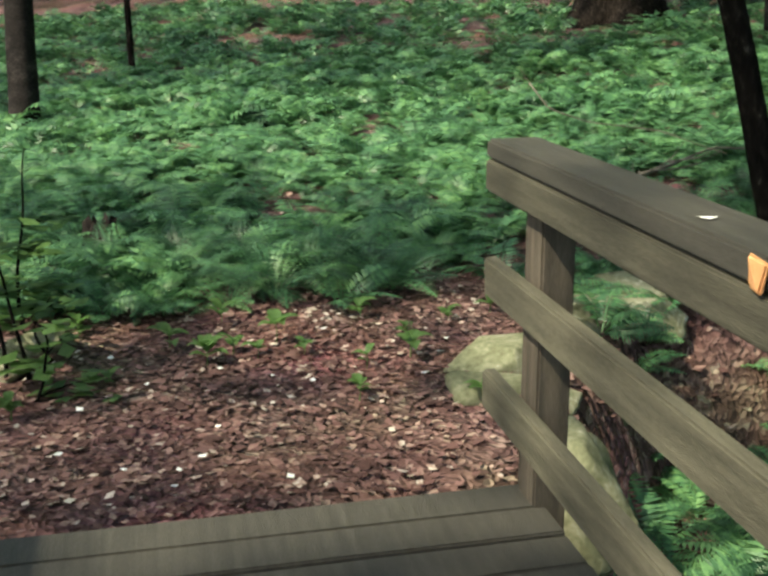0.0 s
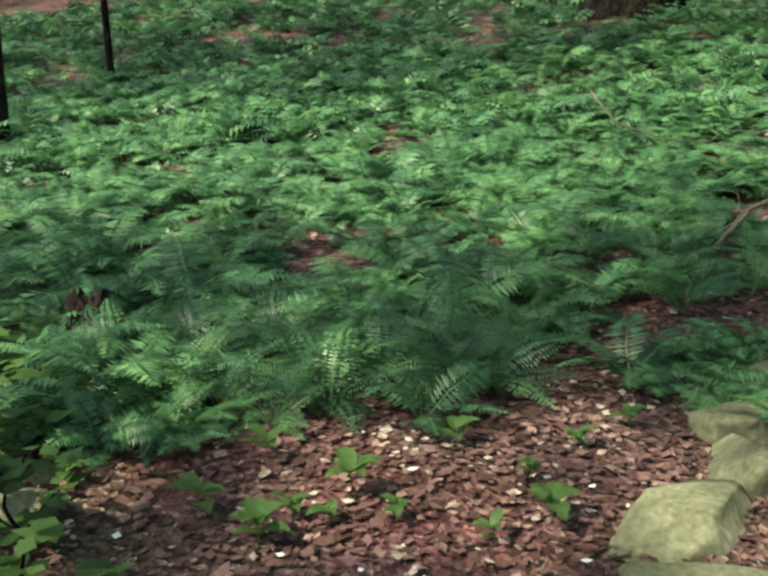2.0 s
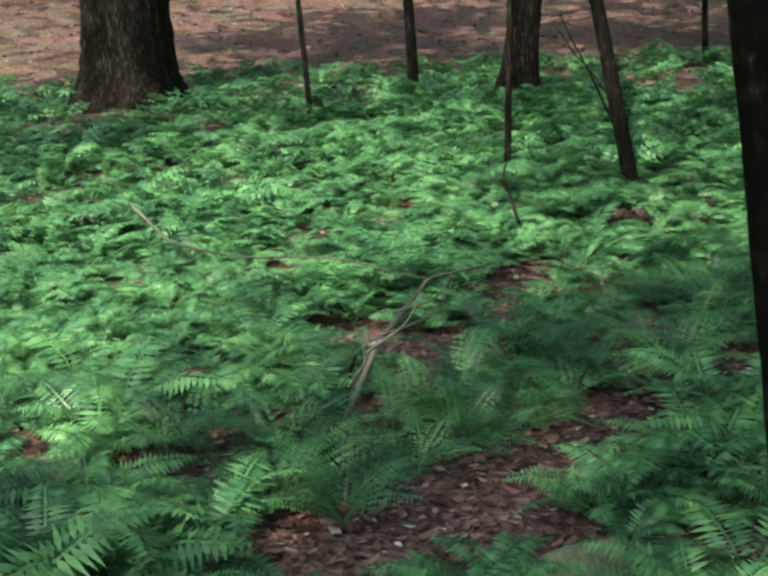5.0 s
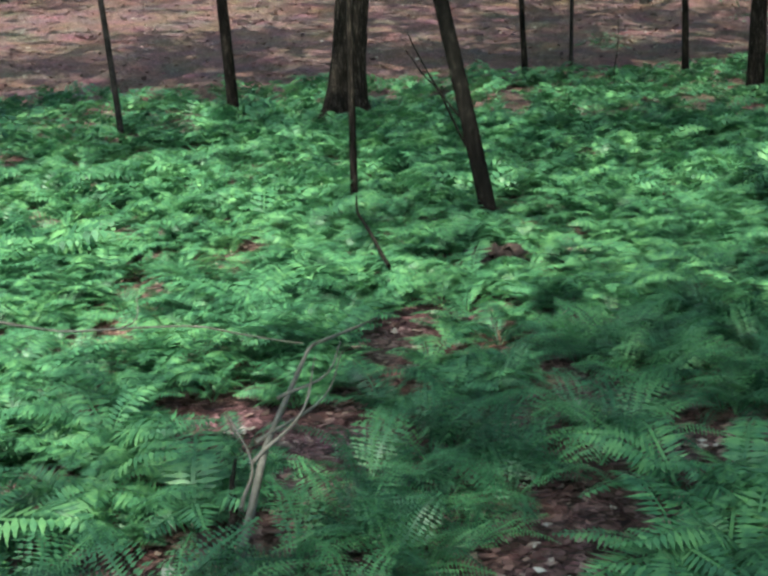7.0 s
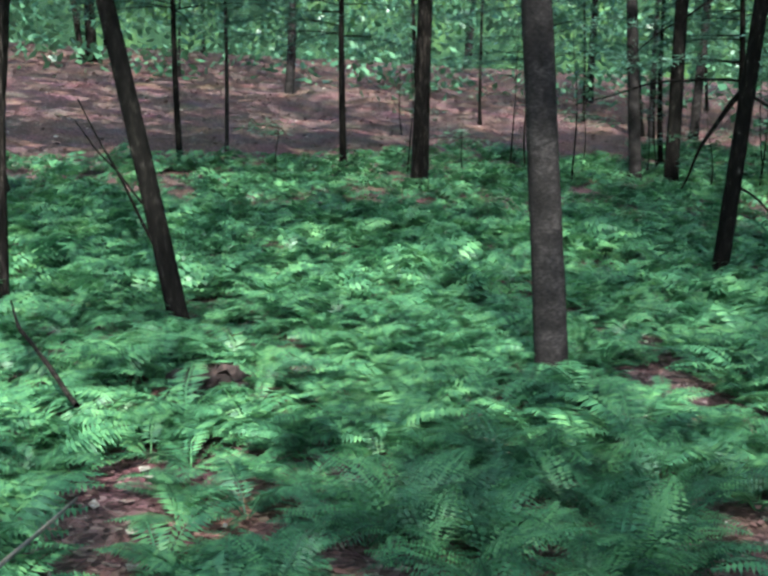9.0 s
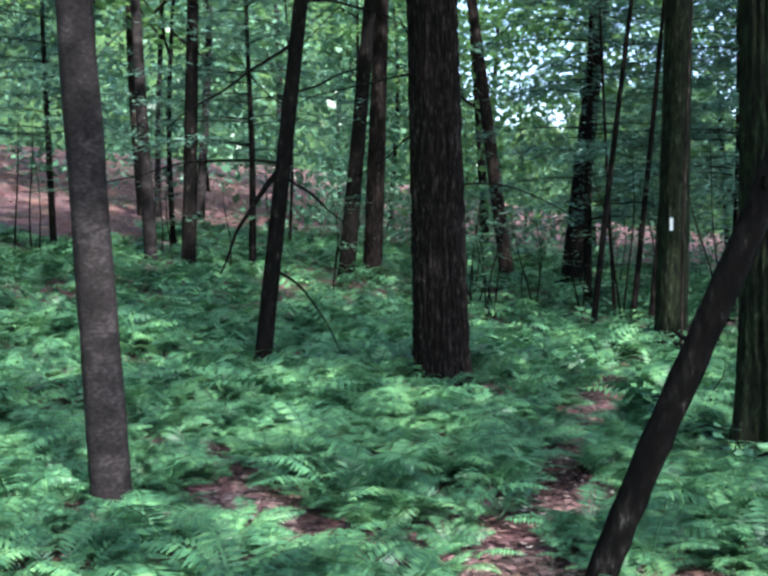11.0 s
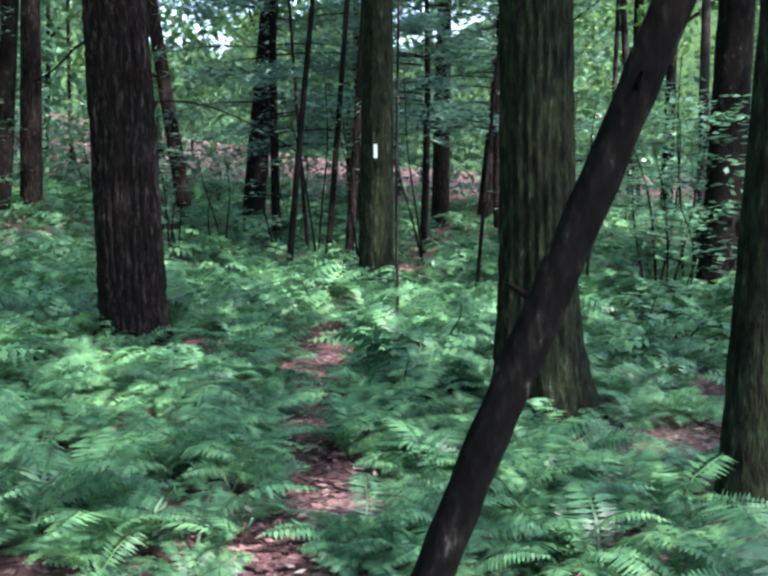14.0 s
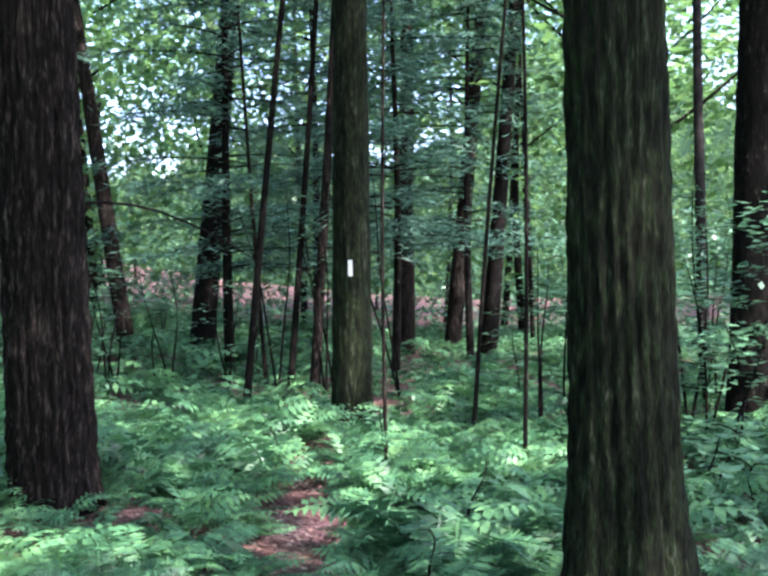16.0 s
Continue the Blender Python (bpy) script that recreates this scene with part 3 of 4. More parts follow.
# ---------- far woods ----------
rw = np.random.RandomState(11)
far_labels = ("far forest tree with a thin dark trunk", "far forest tree with a grey trunk")
count = 0
while count < 95:
    ang, dist = radians(rw.uniform(-25, 160)), rw.uniform(17, 46)
    x, y = 3 + dist * math.sin(ang), 5 + dist * math.cos(ang)
    if 0.5 * x + 0.7 * y < 19 and dist < 21 or dist < 26 and -12 < math.degrees(ang) < 60 or trail_distance(x, y) < 1.2:
        continue
    dm = rw.choice((0.08, 0.12, 0.18, 0.26, 0.34))
    tree(x, y, dm, rw.uniform(9, 14), (rw.uniform(-0.05, 0.05), rw.uniform(-0.05, 0.05)), (BARK, BARK_DARK, BARK_SMOOTH)[count % 3], 200 + count, 9, 22,
         0, 0.03, 0.3, 420, 0.35, leaf=0.34, spread=3.2, limbs=5, label=far_labels[count % 2], sway=0.2)
    count += 1


# ---------- understory: saplings and pine boughs ----------
def sapling(x, y, h, leaves, mat, seed, leaf=0.09, lean=(0, 0), stems=1, label="leafy shrub of the undergrowth", spread=0.6, low=0.3):
    rs = np.random.RandomState(seed)
    thing = empty("sapling", (x, y, float(land(x, y))), label, "sapling")
    spots = []
    for k in range(stems):
        ln = (lean[0] + rs.uniform(-0.2, 0.2) * (stems > 1), lean[1] + rs.uniform(-0.2, 0.2) * (stems > 1))
        pts = bend((0, 0, -0.05), ln, h * (1 - 0.15 * k / stems), 14, 0.06, seed + k)
        v, f = tube(pts, np.linspace(0.014, 0.004, 14) * (0.6 + h / 4), 6, seed=seed)
        ob_from("stem", smooth(mesh_np("stem", v, f)), BARK_DARK, thing)
        for b in range(max(3, int(h * 3))):
            s = low + (1 - low) * rs.rand()
            p = np.array([np.interp(s, np.linspace(0, 1, 14), pts[:, q]) for q in range(3)])
            az, L = rs.rand() * 6.28, spread * (0.5 + 0.7 * rs.rand()) * (1.2 - 0.6 * s)
            w = np.linspace(0, 1, 5)[:, None]
            q = p + w * L * np.array([math.cos(az), math.sin(az), 0.25]) - w ** 2 * np.array([0, 0, 0.2 * L])
            bv, bf = tube(q, np.linspace(0.005, 0.002, 5), 4, seed=b)
            ob_from("twig", smooth(mesh_np("twig", bv, bf)), BARK_DARK, thing)
            spots.append(q[1:])
    if leaves:
        sp_ = np.concatenate(spots)
        at = sp_[rs.randint(len(sp_), size=leaves)] + rs.randn(leaves, 3) * np.array([0.11, 0.11, 0.03]) * (spread / 0.6)
        lv, lf = leaf_quads(at, leaf, rs, 0.25, 0.6, 0.75)
        ob_from("foliage", mesh_np("foliage", lv, lf), mat, thing, "sprays of flat green leaves")
    return thing


ru = np.random.RandomState(21)
for k in range(70):
    ang, dist = radians(ru.uniform(92, 150)), ru.uniform(9, 24)
    x, y = 4 + dist * math.sin(ang), 5.5 + dist * math.cos(ang)
    if trail_distance(x, y) < 1.0 or y > 3.5 and dist < 15 or (ang < radians(117) and dist < 13.5):
        continue
    right = ang > radians(122)
    h = ru.uniform(0.8, 2.6) if right else ru.uniform(0.8, 1.9)
    sapling(x, y, h, int(170 * h) if right else int(80 * h), SHRUB, 500 + k, 0.10, stems=1 + k % 2, spread=0.8 if right else 0.5,
            label="leafy shrub with pale shiny leaves in the thicket" if right else "young slender sapling with sprays of leaves")
for k, (x, y, h, n) in enumerate(((-0.62, 4.35, 0.9, 60), (-0.75, 4.7, 0.8, 50), (-0.9, 5.1, 1.1, 70), (-0.5, 4.05, 0.4, 30), (-0.52, 4.32, 0.75, 80), (-0.6, 4.95, 0.9, 90), (-0.42, 4.55, 0.35, 40))):
    sapling(x, y, h, n, LEAF, 700 + k, 0.1, label="young leafy sapling beside the landing", spread=0.28, low=0.1)
for k, (x, y, h, n) in enumerate(((8.55, 2.98, 0.5, 30), (8.35, 3.1, 0.4, 24), (9.6, 3.2, 0.4, 24), (10.6, 2.3, 0.5, 30), (12.9, 1.5, 0.5, 34), (12.6, 2.5, 0.4, 30))):
    sapling(x, y, h, n, SHRUB, 780 + k, 0.09, label="low broad-leaved sprig beside the trail", spread=0.2, low=0.3)
for k, (x, y, h, n) in enumerate(((11.8, -0.7, 1.7, 330), (12.3, -1.0, 1.9, 330), (11.3, -0.45, 1.1, 240), (10.65, 0.43, 0.5, 90), (10.2, 0.6, 0.4, 70), (12.9, -0.6, 2.0, 300))):
    sapling(x, y, h, n, SHRUB, 800 + k, 0.10, stems=2, label="leafy shrub with pale shiny leaves in the thicket", spread=0.6, low=0.25)
for k, (px, py, h) in enumerate(((17.2, 1.8, 1.6), (17.0, 0.6, 2.4), (16.6, 0.2, 2.2), (17.6, -0.4, 2.6), (16.3, -0.6, 2.8), (18.5, 2.4, 2.0))):
    sapling(px, py, h, 40, SHRUB, 720 + k, 0.09, stems=2, lean=(0.03, 0.05), label="bare-stemmed young saplings before the bank", spread=0.4, low=0.5)
for k in range(16):
    ang, dist = radians(ru.uniform(62, 98)), ru.uniform(17, 26)
    x, y = 3 + dist * math.sin(ang), 5.5 + dist * math.cos(ang)
    sapling(x, y, ru.uniform(1, 3), 130, SHRUB, 740 + k, 0.12, label="slender sapling on the leafy bank", spread=0.7, low=0.4)


def pine(x, y, height, diam, seed, low=1.6, reach=2.2):
    """Young pine: whorls of drooping boughs with tufts of thin needles."""
    rs = np.random.RandomState(seed)
    thing = empty("pine_tree", (x, y, float(land(x, y))), "young pine with soft blue-green needle boughs", "pine tree")
    pts = bend((0, 0, -0.1), (0.0, 0.0), height, 24, 0.05, seed)
    v, f = tube(pts, np.linspace(diam / 2, 0.02, 24), 10, seed=seed)
    ob_from("trunk", smooth(mesh_np("trunk", v, f)), BARK_DARK, thing)
    nv = []
    z = low
    while z < height - 0.3:
        R = reach * (1 - (z - low) / (height - low)) ** 0.7 + 0.3
        for k in range(5):
            az = rs.rand() * 6.28
            w = np.linspace(0, 1, 8)[:, None]
            L = R * (0.7 + 0.4 * rs.rand())
            q = np.array([0, 0, z + rs.uniform(-0.15, 0.15)]) + w * L * np.array([math.cos(az), math.sin(az), 0.12]) - w ** 2 * np.array([0, 0, 0.18 * L])
            bv, bf = tube(q, np.linspace(0.014, 0.004, 8), 5, seed=k)
            ob_from("bough", smooth(mesh_np("bough", bv, bf)), BARK_DARK, thing)
            m = 150
            c = q[2 + rs.randint(6, size=m)] + rs.randn(m, 3) * np.array([0.16, 0.16, 0.05])
            nv.append(c)
        z += 0.42
    at = np.concatenate(nv)
    lv, lf = leaf_quads(at, 0.17, rs, 0.5, 0.13, 0.0)
    ob_from("needles", mesh_np("needles", lv, lf), NEEDLE, thing, "soft blue-green needle tufts")
    return thing


pine(19.0, 0.4, 7.0, 0.16, 61)
pine(20.5, -1.6, 7.5, 0.16, 62)
pine(17.8, -1.4, 5.5, 0.12, 63, 1.9, 1.7)
pine(22.0, 5.6, 6.0, 0.14, 64, 2.2)
pine(20.2, -4.2, 6.5, 0.14, 65, 2.0)

pine(20.5, 12.5, 6.5, 0.14, 66, 2.4)
pine(23.2, 9.2, 6.5, 0.14, 67, 2.2)
pine(18.2, 14.6, 6.0, 0.12, 68, 2.6)

# high canopy between crowns, added to shade the ground; leafy layers of woods behind
rc = np.random.RandomState(31)


def leaf_cloud(n, pick, size, mat, name, label, clump=14, loose=0.55):
    c = pick(n // clump + 1)
    at = np.repeat(c, clump, 0)[:n] + rc.randn(n, 3) * np.array([loose, loose, loose * 0.25])
    v, f = leaf_quads(at, size, rc, 0.9, 0.62, 0.0)
    ob = ob_from(name, mesh_np(name, v, f), mat)
    return tagged(ob, label, "foliage", kind="stuff")


# ground spots where the added canopy is cut open so sun patches land there
SUN_GAPS = ((4.4, 9.6, 1.3), (2.6, 7.05, -0.45), (-0.25, 6.1, 0.05), (2.2, 10.8, 2.0), (6.8, 12.2, 1.5), (0.3, 9.6, 1.3), (13.4, 8.4, 0.7), (-0.4, 4.95, 0.0), (6.2, 11.6, 0.9), (0.2, 12.5, 1.4), (2.5, 12.2, 1.2), (5.0, 13.5, 1.0),
        (1.2, 2.4, 0.14), (26, -6, 4), (30, -14, 5), (22, -14, 4))


def high(n):
    """Places of canopy clumps, leaving open the gaps through which the sun reaches the ferns."""
    m = n
    p = np.concatenate([np.stack([rc.uniform(-20, 24, m), rc.uniform(-9, 22, m), rc.uniform(8.5, 14, m)], 1),
                        np.stack([rc.uniform(-26, 50, m), rc.uniform(-30, 46, m), rc.uniform(8.5, 14, m)], 1)])
    foot = p[:, :2] - np.array(sun_from[:2])[None] / sun_from[2] * (p[:, 2] - 0.5)[:, None]
    ok = np.ones(len(p), bool)
    for x, y, r in SUN_GAPS:
        ok &= np.hypot(foot[:, 0] - x, foot[:, 1] - y) > r + 0.9
    d = 0.5 * foot[:, 0] + 0.7 * foot[:, 1]
    # fewer clumps where they would shade the far ferns, to brighten that field
    ok &= ~((d > 8.2) & (d < 20) & (foot[:, 1] > 1.5) & (foot[:, 0] > 5) & (rc.rand(len(p)) < 0.45))
    return rc.permutation(p[ok])[:n]


def ring(lo, hi, zlo, zhi, a0, a1):
    def pick(n):
        ang, d = np.radians(rc.uniform(a0, a1, n)), rc.uniform(lo, hi, n)
        x, y = 3 + d * np.sin(ang), 5 + d * np.cos(ang)
        return np.stack([x, y, np.maximum(land(x, y), 0) + rc.uniform(zlo, zhi, n)], 1)
    return pick


leaf_cloud(50000, high, 0.44, LEAF, "canopy", "high green canopy of broad leaves, added to shade and dapple the ground", 14, 0.6)
leaf_cloud(46000, ring(22, 42, 1.2, 10, 98, 165), 0.22, LEAF, "far_foliage", "sunlit green foliage of the woods behind", 18, 0.6)
leaf_cloud(38000, ring(29, 48, 0.0, 11, 25, 98), 0.3, SHRUB, "far_foliage", "green foliage above the leafy bank", 18, 0.7)
leaf_cloud(15000, ring(28, 44, 3.0, 14, 94, 128), 0.26, SHRUB, "far_foliage", "blue-green foliage of the woods behind", 18, 0.6)
leaf_cloud(24000, ring(44, 60, 2.0, 18, 15, 165), 0.45, LEAF, "far_woods", "distant wall of green woodland foliage", 18, 1.1)
leaf_cloud(11000, ring(23, 34, 0.1, 2.6, 92, 126), 0.16, SHRUB, "thicket", "leafy undergrowth before the far bank", 24, 0.45)
leaf_cloud(12000, ring(13, 26, 0.2, 2.2, 124, 165), 0.11, SHRUB, "thicket", "pale green undergrowth beside the trail", 24, 0.35)
leaf_cloud(5000, ring(7.5, 14, 0.1, 1.3, 127, 160), 0.085, SHRUB, "thicket", "low leafy undergrowth beside the trail", 30, 0.2)
leaf_cloud(16000, ring(26, 48, 0.2, 9, -50, 30), 0.34, LEAF, "far_foliage", "green foliage of the woods behind the ferns", 16, 0.7)


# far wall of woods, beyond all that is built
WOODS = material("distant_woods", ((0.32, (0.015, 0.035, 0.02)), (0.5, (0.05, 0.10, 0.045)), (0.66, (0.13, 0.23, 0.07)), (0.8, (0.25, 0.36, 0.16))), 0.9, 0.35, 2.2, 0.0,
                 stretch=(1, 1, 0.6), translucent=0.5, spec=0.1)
wa = np.linspace(radians(-80), radians(230), 240)
wr = np.random.RandomState(5)
top = np.where(wa < 1.75, 15, 9.5) + 3 * np.sin(9 * wa) + 2 * np.sin(23 * wa + 1) + 2.5 * wr.rand(240)
wv = np.stack([np.stack([3 + 66 * np.sin(wa), 5 + 66 * np.cos(wa), np.full(240, -14.0) if h == 0 else top * h], 1) for h in (0, 0.5, 1)]).reshape(-1, 3)
wi, wj = np.meshgrid(np.arange(2), np.arange(239), indexing="ij")
wf = np.stack([wi * 240 + wj, wi * 240 + wj + 1, (wi + 1) * 240 + wj + 1, (wi + 1) * 240 + wj], -1).reshape(-1, 4)
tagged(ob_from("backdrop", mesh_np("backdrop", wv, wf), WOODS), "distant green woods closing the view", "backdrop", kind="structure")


# ---------- fallen branches, stumps ----------
def branch(name, points, r0, mat, label, category, forks=(), seed=0):
    pts = np.array(points, float)
    s = np.linspace(0, 1, len(pts))
    w = np.linspace(0, 1, 26)
    q = np.stack([np.interp(w, s, pts[:, k]) for k in range(3)], 1)
    q = q + 0.02 * np.stack([np.sin(9 * w + seed), np.cos(7 * w + seed), 0.5 * np.sin(11 * w)], 1)
    thing = empty(name, tuple(q[0]), label, category)
    v, f = tube(q - q[0], np.linspace(r0, r0 * 0.35, 26), 9, r0 * 0.15, 7, seed)
    ob_from("limb", smooth(mesh_np("limb", v, f)), mat, thing)
    for at, d, L in forks:
        p = np.array([np.interp(at, w, q[:, k]) for k in range(3)]) - q[0]
        u = np.linspace(0, 1, 10)[:, None]
        g = p + u * L * np.array(d) + 0.04 * np.sin(5 * u + seed) * np.array([-d[1], d[0], 0.4])
        v, f = tube(g, np.linspace(r0 * 0.55, r0 * 0.15, 10), 6, seed=seed)
        ob_from("side_twig", smooth(mesh_np("side_twig", v, f)), mat, thing)
    return thing


branch("fallen_branch", [(2.9, 6.5, 0.12), (3.4, 6.83, 0.28), (3.8, 7.08, 0.33), (4.22, 7.36, 0.36), (5.06, 7.68, 0.3)], 0.015, TWIG,
       "bleached forked dead branch lying across the ferns", "branch",
       ((0.2, (0.75, 0.2, 0.4), 0.6), (0.25, (0.9, 0.35, 0.1), 0.9), (0.45, (0.85, 0.1, 0.25), 0.5), (0.1, (0.5, 0.6, 0.25), 0.6)), 2)
branch("fallen_branch", [(3.15, 8.55, 0.8), (3.28, 8.35, 0.6), (3.55, 8.14, 0.5), (4.1, 7.92, 0.42), (4.55, 7.72, 0.28)], 0.008, TWIG,
       "grey dead branch sunk in the ferns", "branch", ((0.6, (0.5, 0.3, 0.2), 0.5), (0.1, (-0.3, 0.3, 0.5), 0.4)), 3)
branch("fallen_branch", [(2.75, 6.35, 0.06), (3.1, 6.7, 0.16), (3.4, 7.0, 0.2)], 0.02, BARK, "short rotting branch on the leaf litter", "branch", (), 4)
branch("fallen_branch", [(6.0, 8.3, 0.35), (7.0, 9.4, 0.5), (7.6, 9.9, 0.55)], 0.014, BARK, "grey dead branch sunk in the ferns", "branch", (), 5)


def stump(x, y, r, h, seed, label):
    z = float(land(x, y))
    v, f = tube([(0, 0, s) for s in np.linspace(-0.08, h, 14)], np.linspace(r * 1.2, r * 0.7, 14), 26, r * 0.35, 11, seed, r * 0.5, 0.2)
    rs = np.random.RandomState(seed)
    top = v.reshape(14, 26, 3)
    top[10:, :, 2] += (rs.rand(26) * 0.4 - 0.2)[None, :] * h
    inner = top[-1] * np.array([0.5, 0.5, 1]) - np.array([0, 0, 0.5 * h])
    vv = np.concatenate([top.reshape(-1, 3), inner])
    k = np.arange(26)
    fi = np.stack([13 * 26 + k, 13 * 26 + (k + 1) % 26, 14 * 26 + (k + 1) % 26, 14 * 26 + k], 1)
    ob = ob_from("stump", mesh_np("stump", vv, np.concatenate([f, fi])), ROT)
    ob.location = (x, y, z)
    return tagged(ob, label, "stump")


stump(-0.29, 6.33, 0.11, 0.24, 71, "small rotten red-brown stump at the fern edge")
stump(7.1, 8.25, 0.2, 0.17, 72, "crumbling brown rotten stump hidden in the ferns")

# ---------- ferns ----------
def frond(L, pairs, rs, width=0.30, rise=0.75, pin=1):
    """One arching frond from the origin towards +x: a thin stalk with pinnae in pairs."""
    s = np.linspace(0.0, 1, 4)
    cx = lambda s: L * (0.28 * s + 0.62 * s ** 1.5)  # noqa: E731
    cz = lambda s: L * rise * (1.35 * s - 0.85 * s ** 2.2)  # noqa: E731
    vs, fs = [], []
    wob = rs.uniform(-0.12, 0.12)
    cy = lambda s: L * wob * s ** 2  # noqa: E731
    c = np.stack([cx(s), cy(s), cz(s)], 1)
    h = 0.006 * L / 0.5
    st = np.stack([c + [0, h, 0], c - [0, h, 0]], 1).reshape(-1, 3)
    vs.append(st)
    fs += [(2 * k, 2 * k + 1, 2 * k + 3, 2 * k + 2) for k in range(3)]
    o = len(st)
    u = np.linspace(0.2, 0.985, pairs)
    prof = np.sin(np.pi * np.clip((u - 0.06) / 0.98, 0, 1)) ** 0.8 * (1.15 - 0.55 * u)
    du = (u[1] - u[0]) * L
    for q, pw in zip(u, prof):
        p = np.array([cx(q), cy(q), cz(q)])
        t = np.array([cx(q + 0.02), cy(q + 0.02), cz(q + 0.02)]) - p
        t /= np.linalg.norm(t)
        for sd in (1, -1):
            side = np.array([-0.1, sd, 0.0]) + 0.35 * t + np.array([0, 0, -0.18 + rs.uniform(-0.12, 0.12)])
            side /= np.linalg.norm(side)
            ln = width * L * pw * rs.uniform(0.85, 1.1)
            hw = min(du * 0.56, ln * 0.3)
            if pin == 1:
                m = p + side * ln * 0.35
                vs.append(np.array([p, m + t * hw, p + side * ln + [0, 0, -0.06 * ln], m - t * hw]))
                fs.append((o, o + 1, o + 2, o + 3))
                o += 4
            else:
                n = 3
                for k in range(n):
                    a0, a1 = k / n, (k + 1) / n
                    q0, q1 = p + side * ln * a0 + [0, 0, -0.1 * ln * a0 ** 2], p + side * ln * a1 + [0, 0, -0.1 * ln * a1 ** 2]
                    w0 = hw * (1.15 - a0) * (0.55 if k == 0 else 1)
                    vs.append(np.array([q0, q0 + t * w0 + side * ln * 0.09, q1, q0 - t * w0 + side * ln * 0.09]))
                    fs.append((o, o + 1, o + 2, o + 3))
                    o += 4
    return np.concatenate(vs), np.array(fs)


rf = np.random.RandomState(51)


def fern_arrays(L, fronds, pairs, rs, width=0.3):
    out = []
    a0 = rs.rand() * 6.28
    for k in range(fronds):
        v, f = frond(L * rs.uniform(0.7, 1.1), pairs, rs, width, rs.uniform(0.35, 1.15))
        tw = rs.uniform(-0.55, 0.55)
        v = v @ np.array([[1, 0, 0], [0, math.cos(tw), math.sin(tw)], [0, -math.sin(tw), math.cos(tw)]])
        a = a0 + 6.283 * k / fronds + rs.uniform(-0.4, 0.4)
        m = np.array([[math.cos(a), -math.sin(a), 0], [math.sin(a), math.cos(a), 0], [0, 0, 1]])
        out.append((v @ m.T, f))
    return join(out)


def fern_ok(x, y, rnd):
    td = trail_distance(x, y)
    d = 0.5 * x + 0.7 * y
    gap = patchy(x, y)
    ok = ~clearing(x, y)
    ok &= (td > 0.21 + 0.12 * patchy(x, y, 2.5)) | (x > 5.0) & (td > 0.2)
    ok &= d < 19.5 + 1.2 * patchy(x, y, 0.4)
    ok &= gap > np.where(rnd < 0.75, -0.86, -1)
    ok &= ~((np.abs(x) < 1.15) & (y < 2.8))
    ok &= ~((x > 0.9) & (x < 3) & (np.abs(y - (4.15 + (x - 1.5) * 0.9)) < 0.11))
    for bx, by, br in ((8.32, 6.56, 0.2), (12.18, 4.11, 0.26), (8.99, 2.65, 0.4), (14.42, 1.0, 0.22), (8.59, 9.23, 0.12), (12.71, 5.71, 0.12), (7.38, 2.75, 0.25),
                       (12.3, 14.0, 0.4), (8.46, 18.47, 0.8), (7.1, 8.25, 0.3), (8.1, 2.2, 0.55)):
        ok &= np.hypot(x - bx, y - by) > br
    ok &= ~((x > 3.1) & (x < 5.7) & (np.abs(y - (6.64 + (x - 3.03) * 0.5)) < 0.2))
    ok &= ~((np.hypot(x - 2.9, y - 6.75) < 0.3) | (np.hypot(x - 2.35, y - 6.5) < 0.28) | (np.hypot(x - 3.9, y - 7.8) < 0.3))
    return ok


def fern_field(n, xr, yr, L, fronds, pairs, near, far, variants, seed, width=0.3, label="", core=None):
    """Joined ferns at all good places in a stretch of the plan, between two distances from the walked line."""
    rs = np.random.RandomState(seed)
    kinds = [fern_arrays(1.0, fronds, pairs, rs, width) for _ in range(variants)]
    x, y = rs.uniform(*xr, n), rs.uniform(*yr, n)
    hub = np.minimum(np.minimum(np.hypot(x - 0.5, y - 3), np.hypot(x - 2.5, y - 5.8)), np.hypot(x - 5.5, y - 5.5))
    keep = fern_ok(x, y, rs.rand(n)) & (hub >= near) & (hub < far)
    if core is not None:
        keep &= ~core(x, y)
    x, y = x[keep], y[keep]
    z = land(x, y)
    out = []
    for k in range(len(x)):
        v, f = kinds[k % variants]
        a, s = rs.rand() * 6.28, L * rs.uniform(0.65, 1.3) * (1 + 0.3 * float(patchy(x[k], y[k], 0.9)))
        c, q = math.cos(a) * s, math.sin(a) * s
        w = np.stack([v[:, 0] * c - v[:, 1] * q + x[k], v[:, 0] * q + v[:, 1] * c + y[k], v[:, 2] * s * rs.uniform(0.8, 1.15) + z[k] - 0.01], 1)
        out.append((w, f))
    ob = ob_from("ferns", mesh_np("ferns", *join(out)), FERN)
    return tagged(ob, label, "ferns", kind="stuff")


def core(x, y):
    return (np.abs(y - 6.55 + 0.05 * x) < 0.55) & (x > 2.2) & (x < 6.6) | (np.abs(y - 5.55) < 0.45) & (x > -0.2) & (x < 1.7)


fern_field(7600, (-8, 14), (-3, 14), 0.38, 7, 20, 0, 5.2, 14, 1, 0.285, "dense green woodland ferns along the trail", core)
fern_field(13500, (-9, 18), (-6, 20), 0.39, 6, 10, 5.2, 10.5, 12, 2, 0.31, "dense field of green woodland ferns")
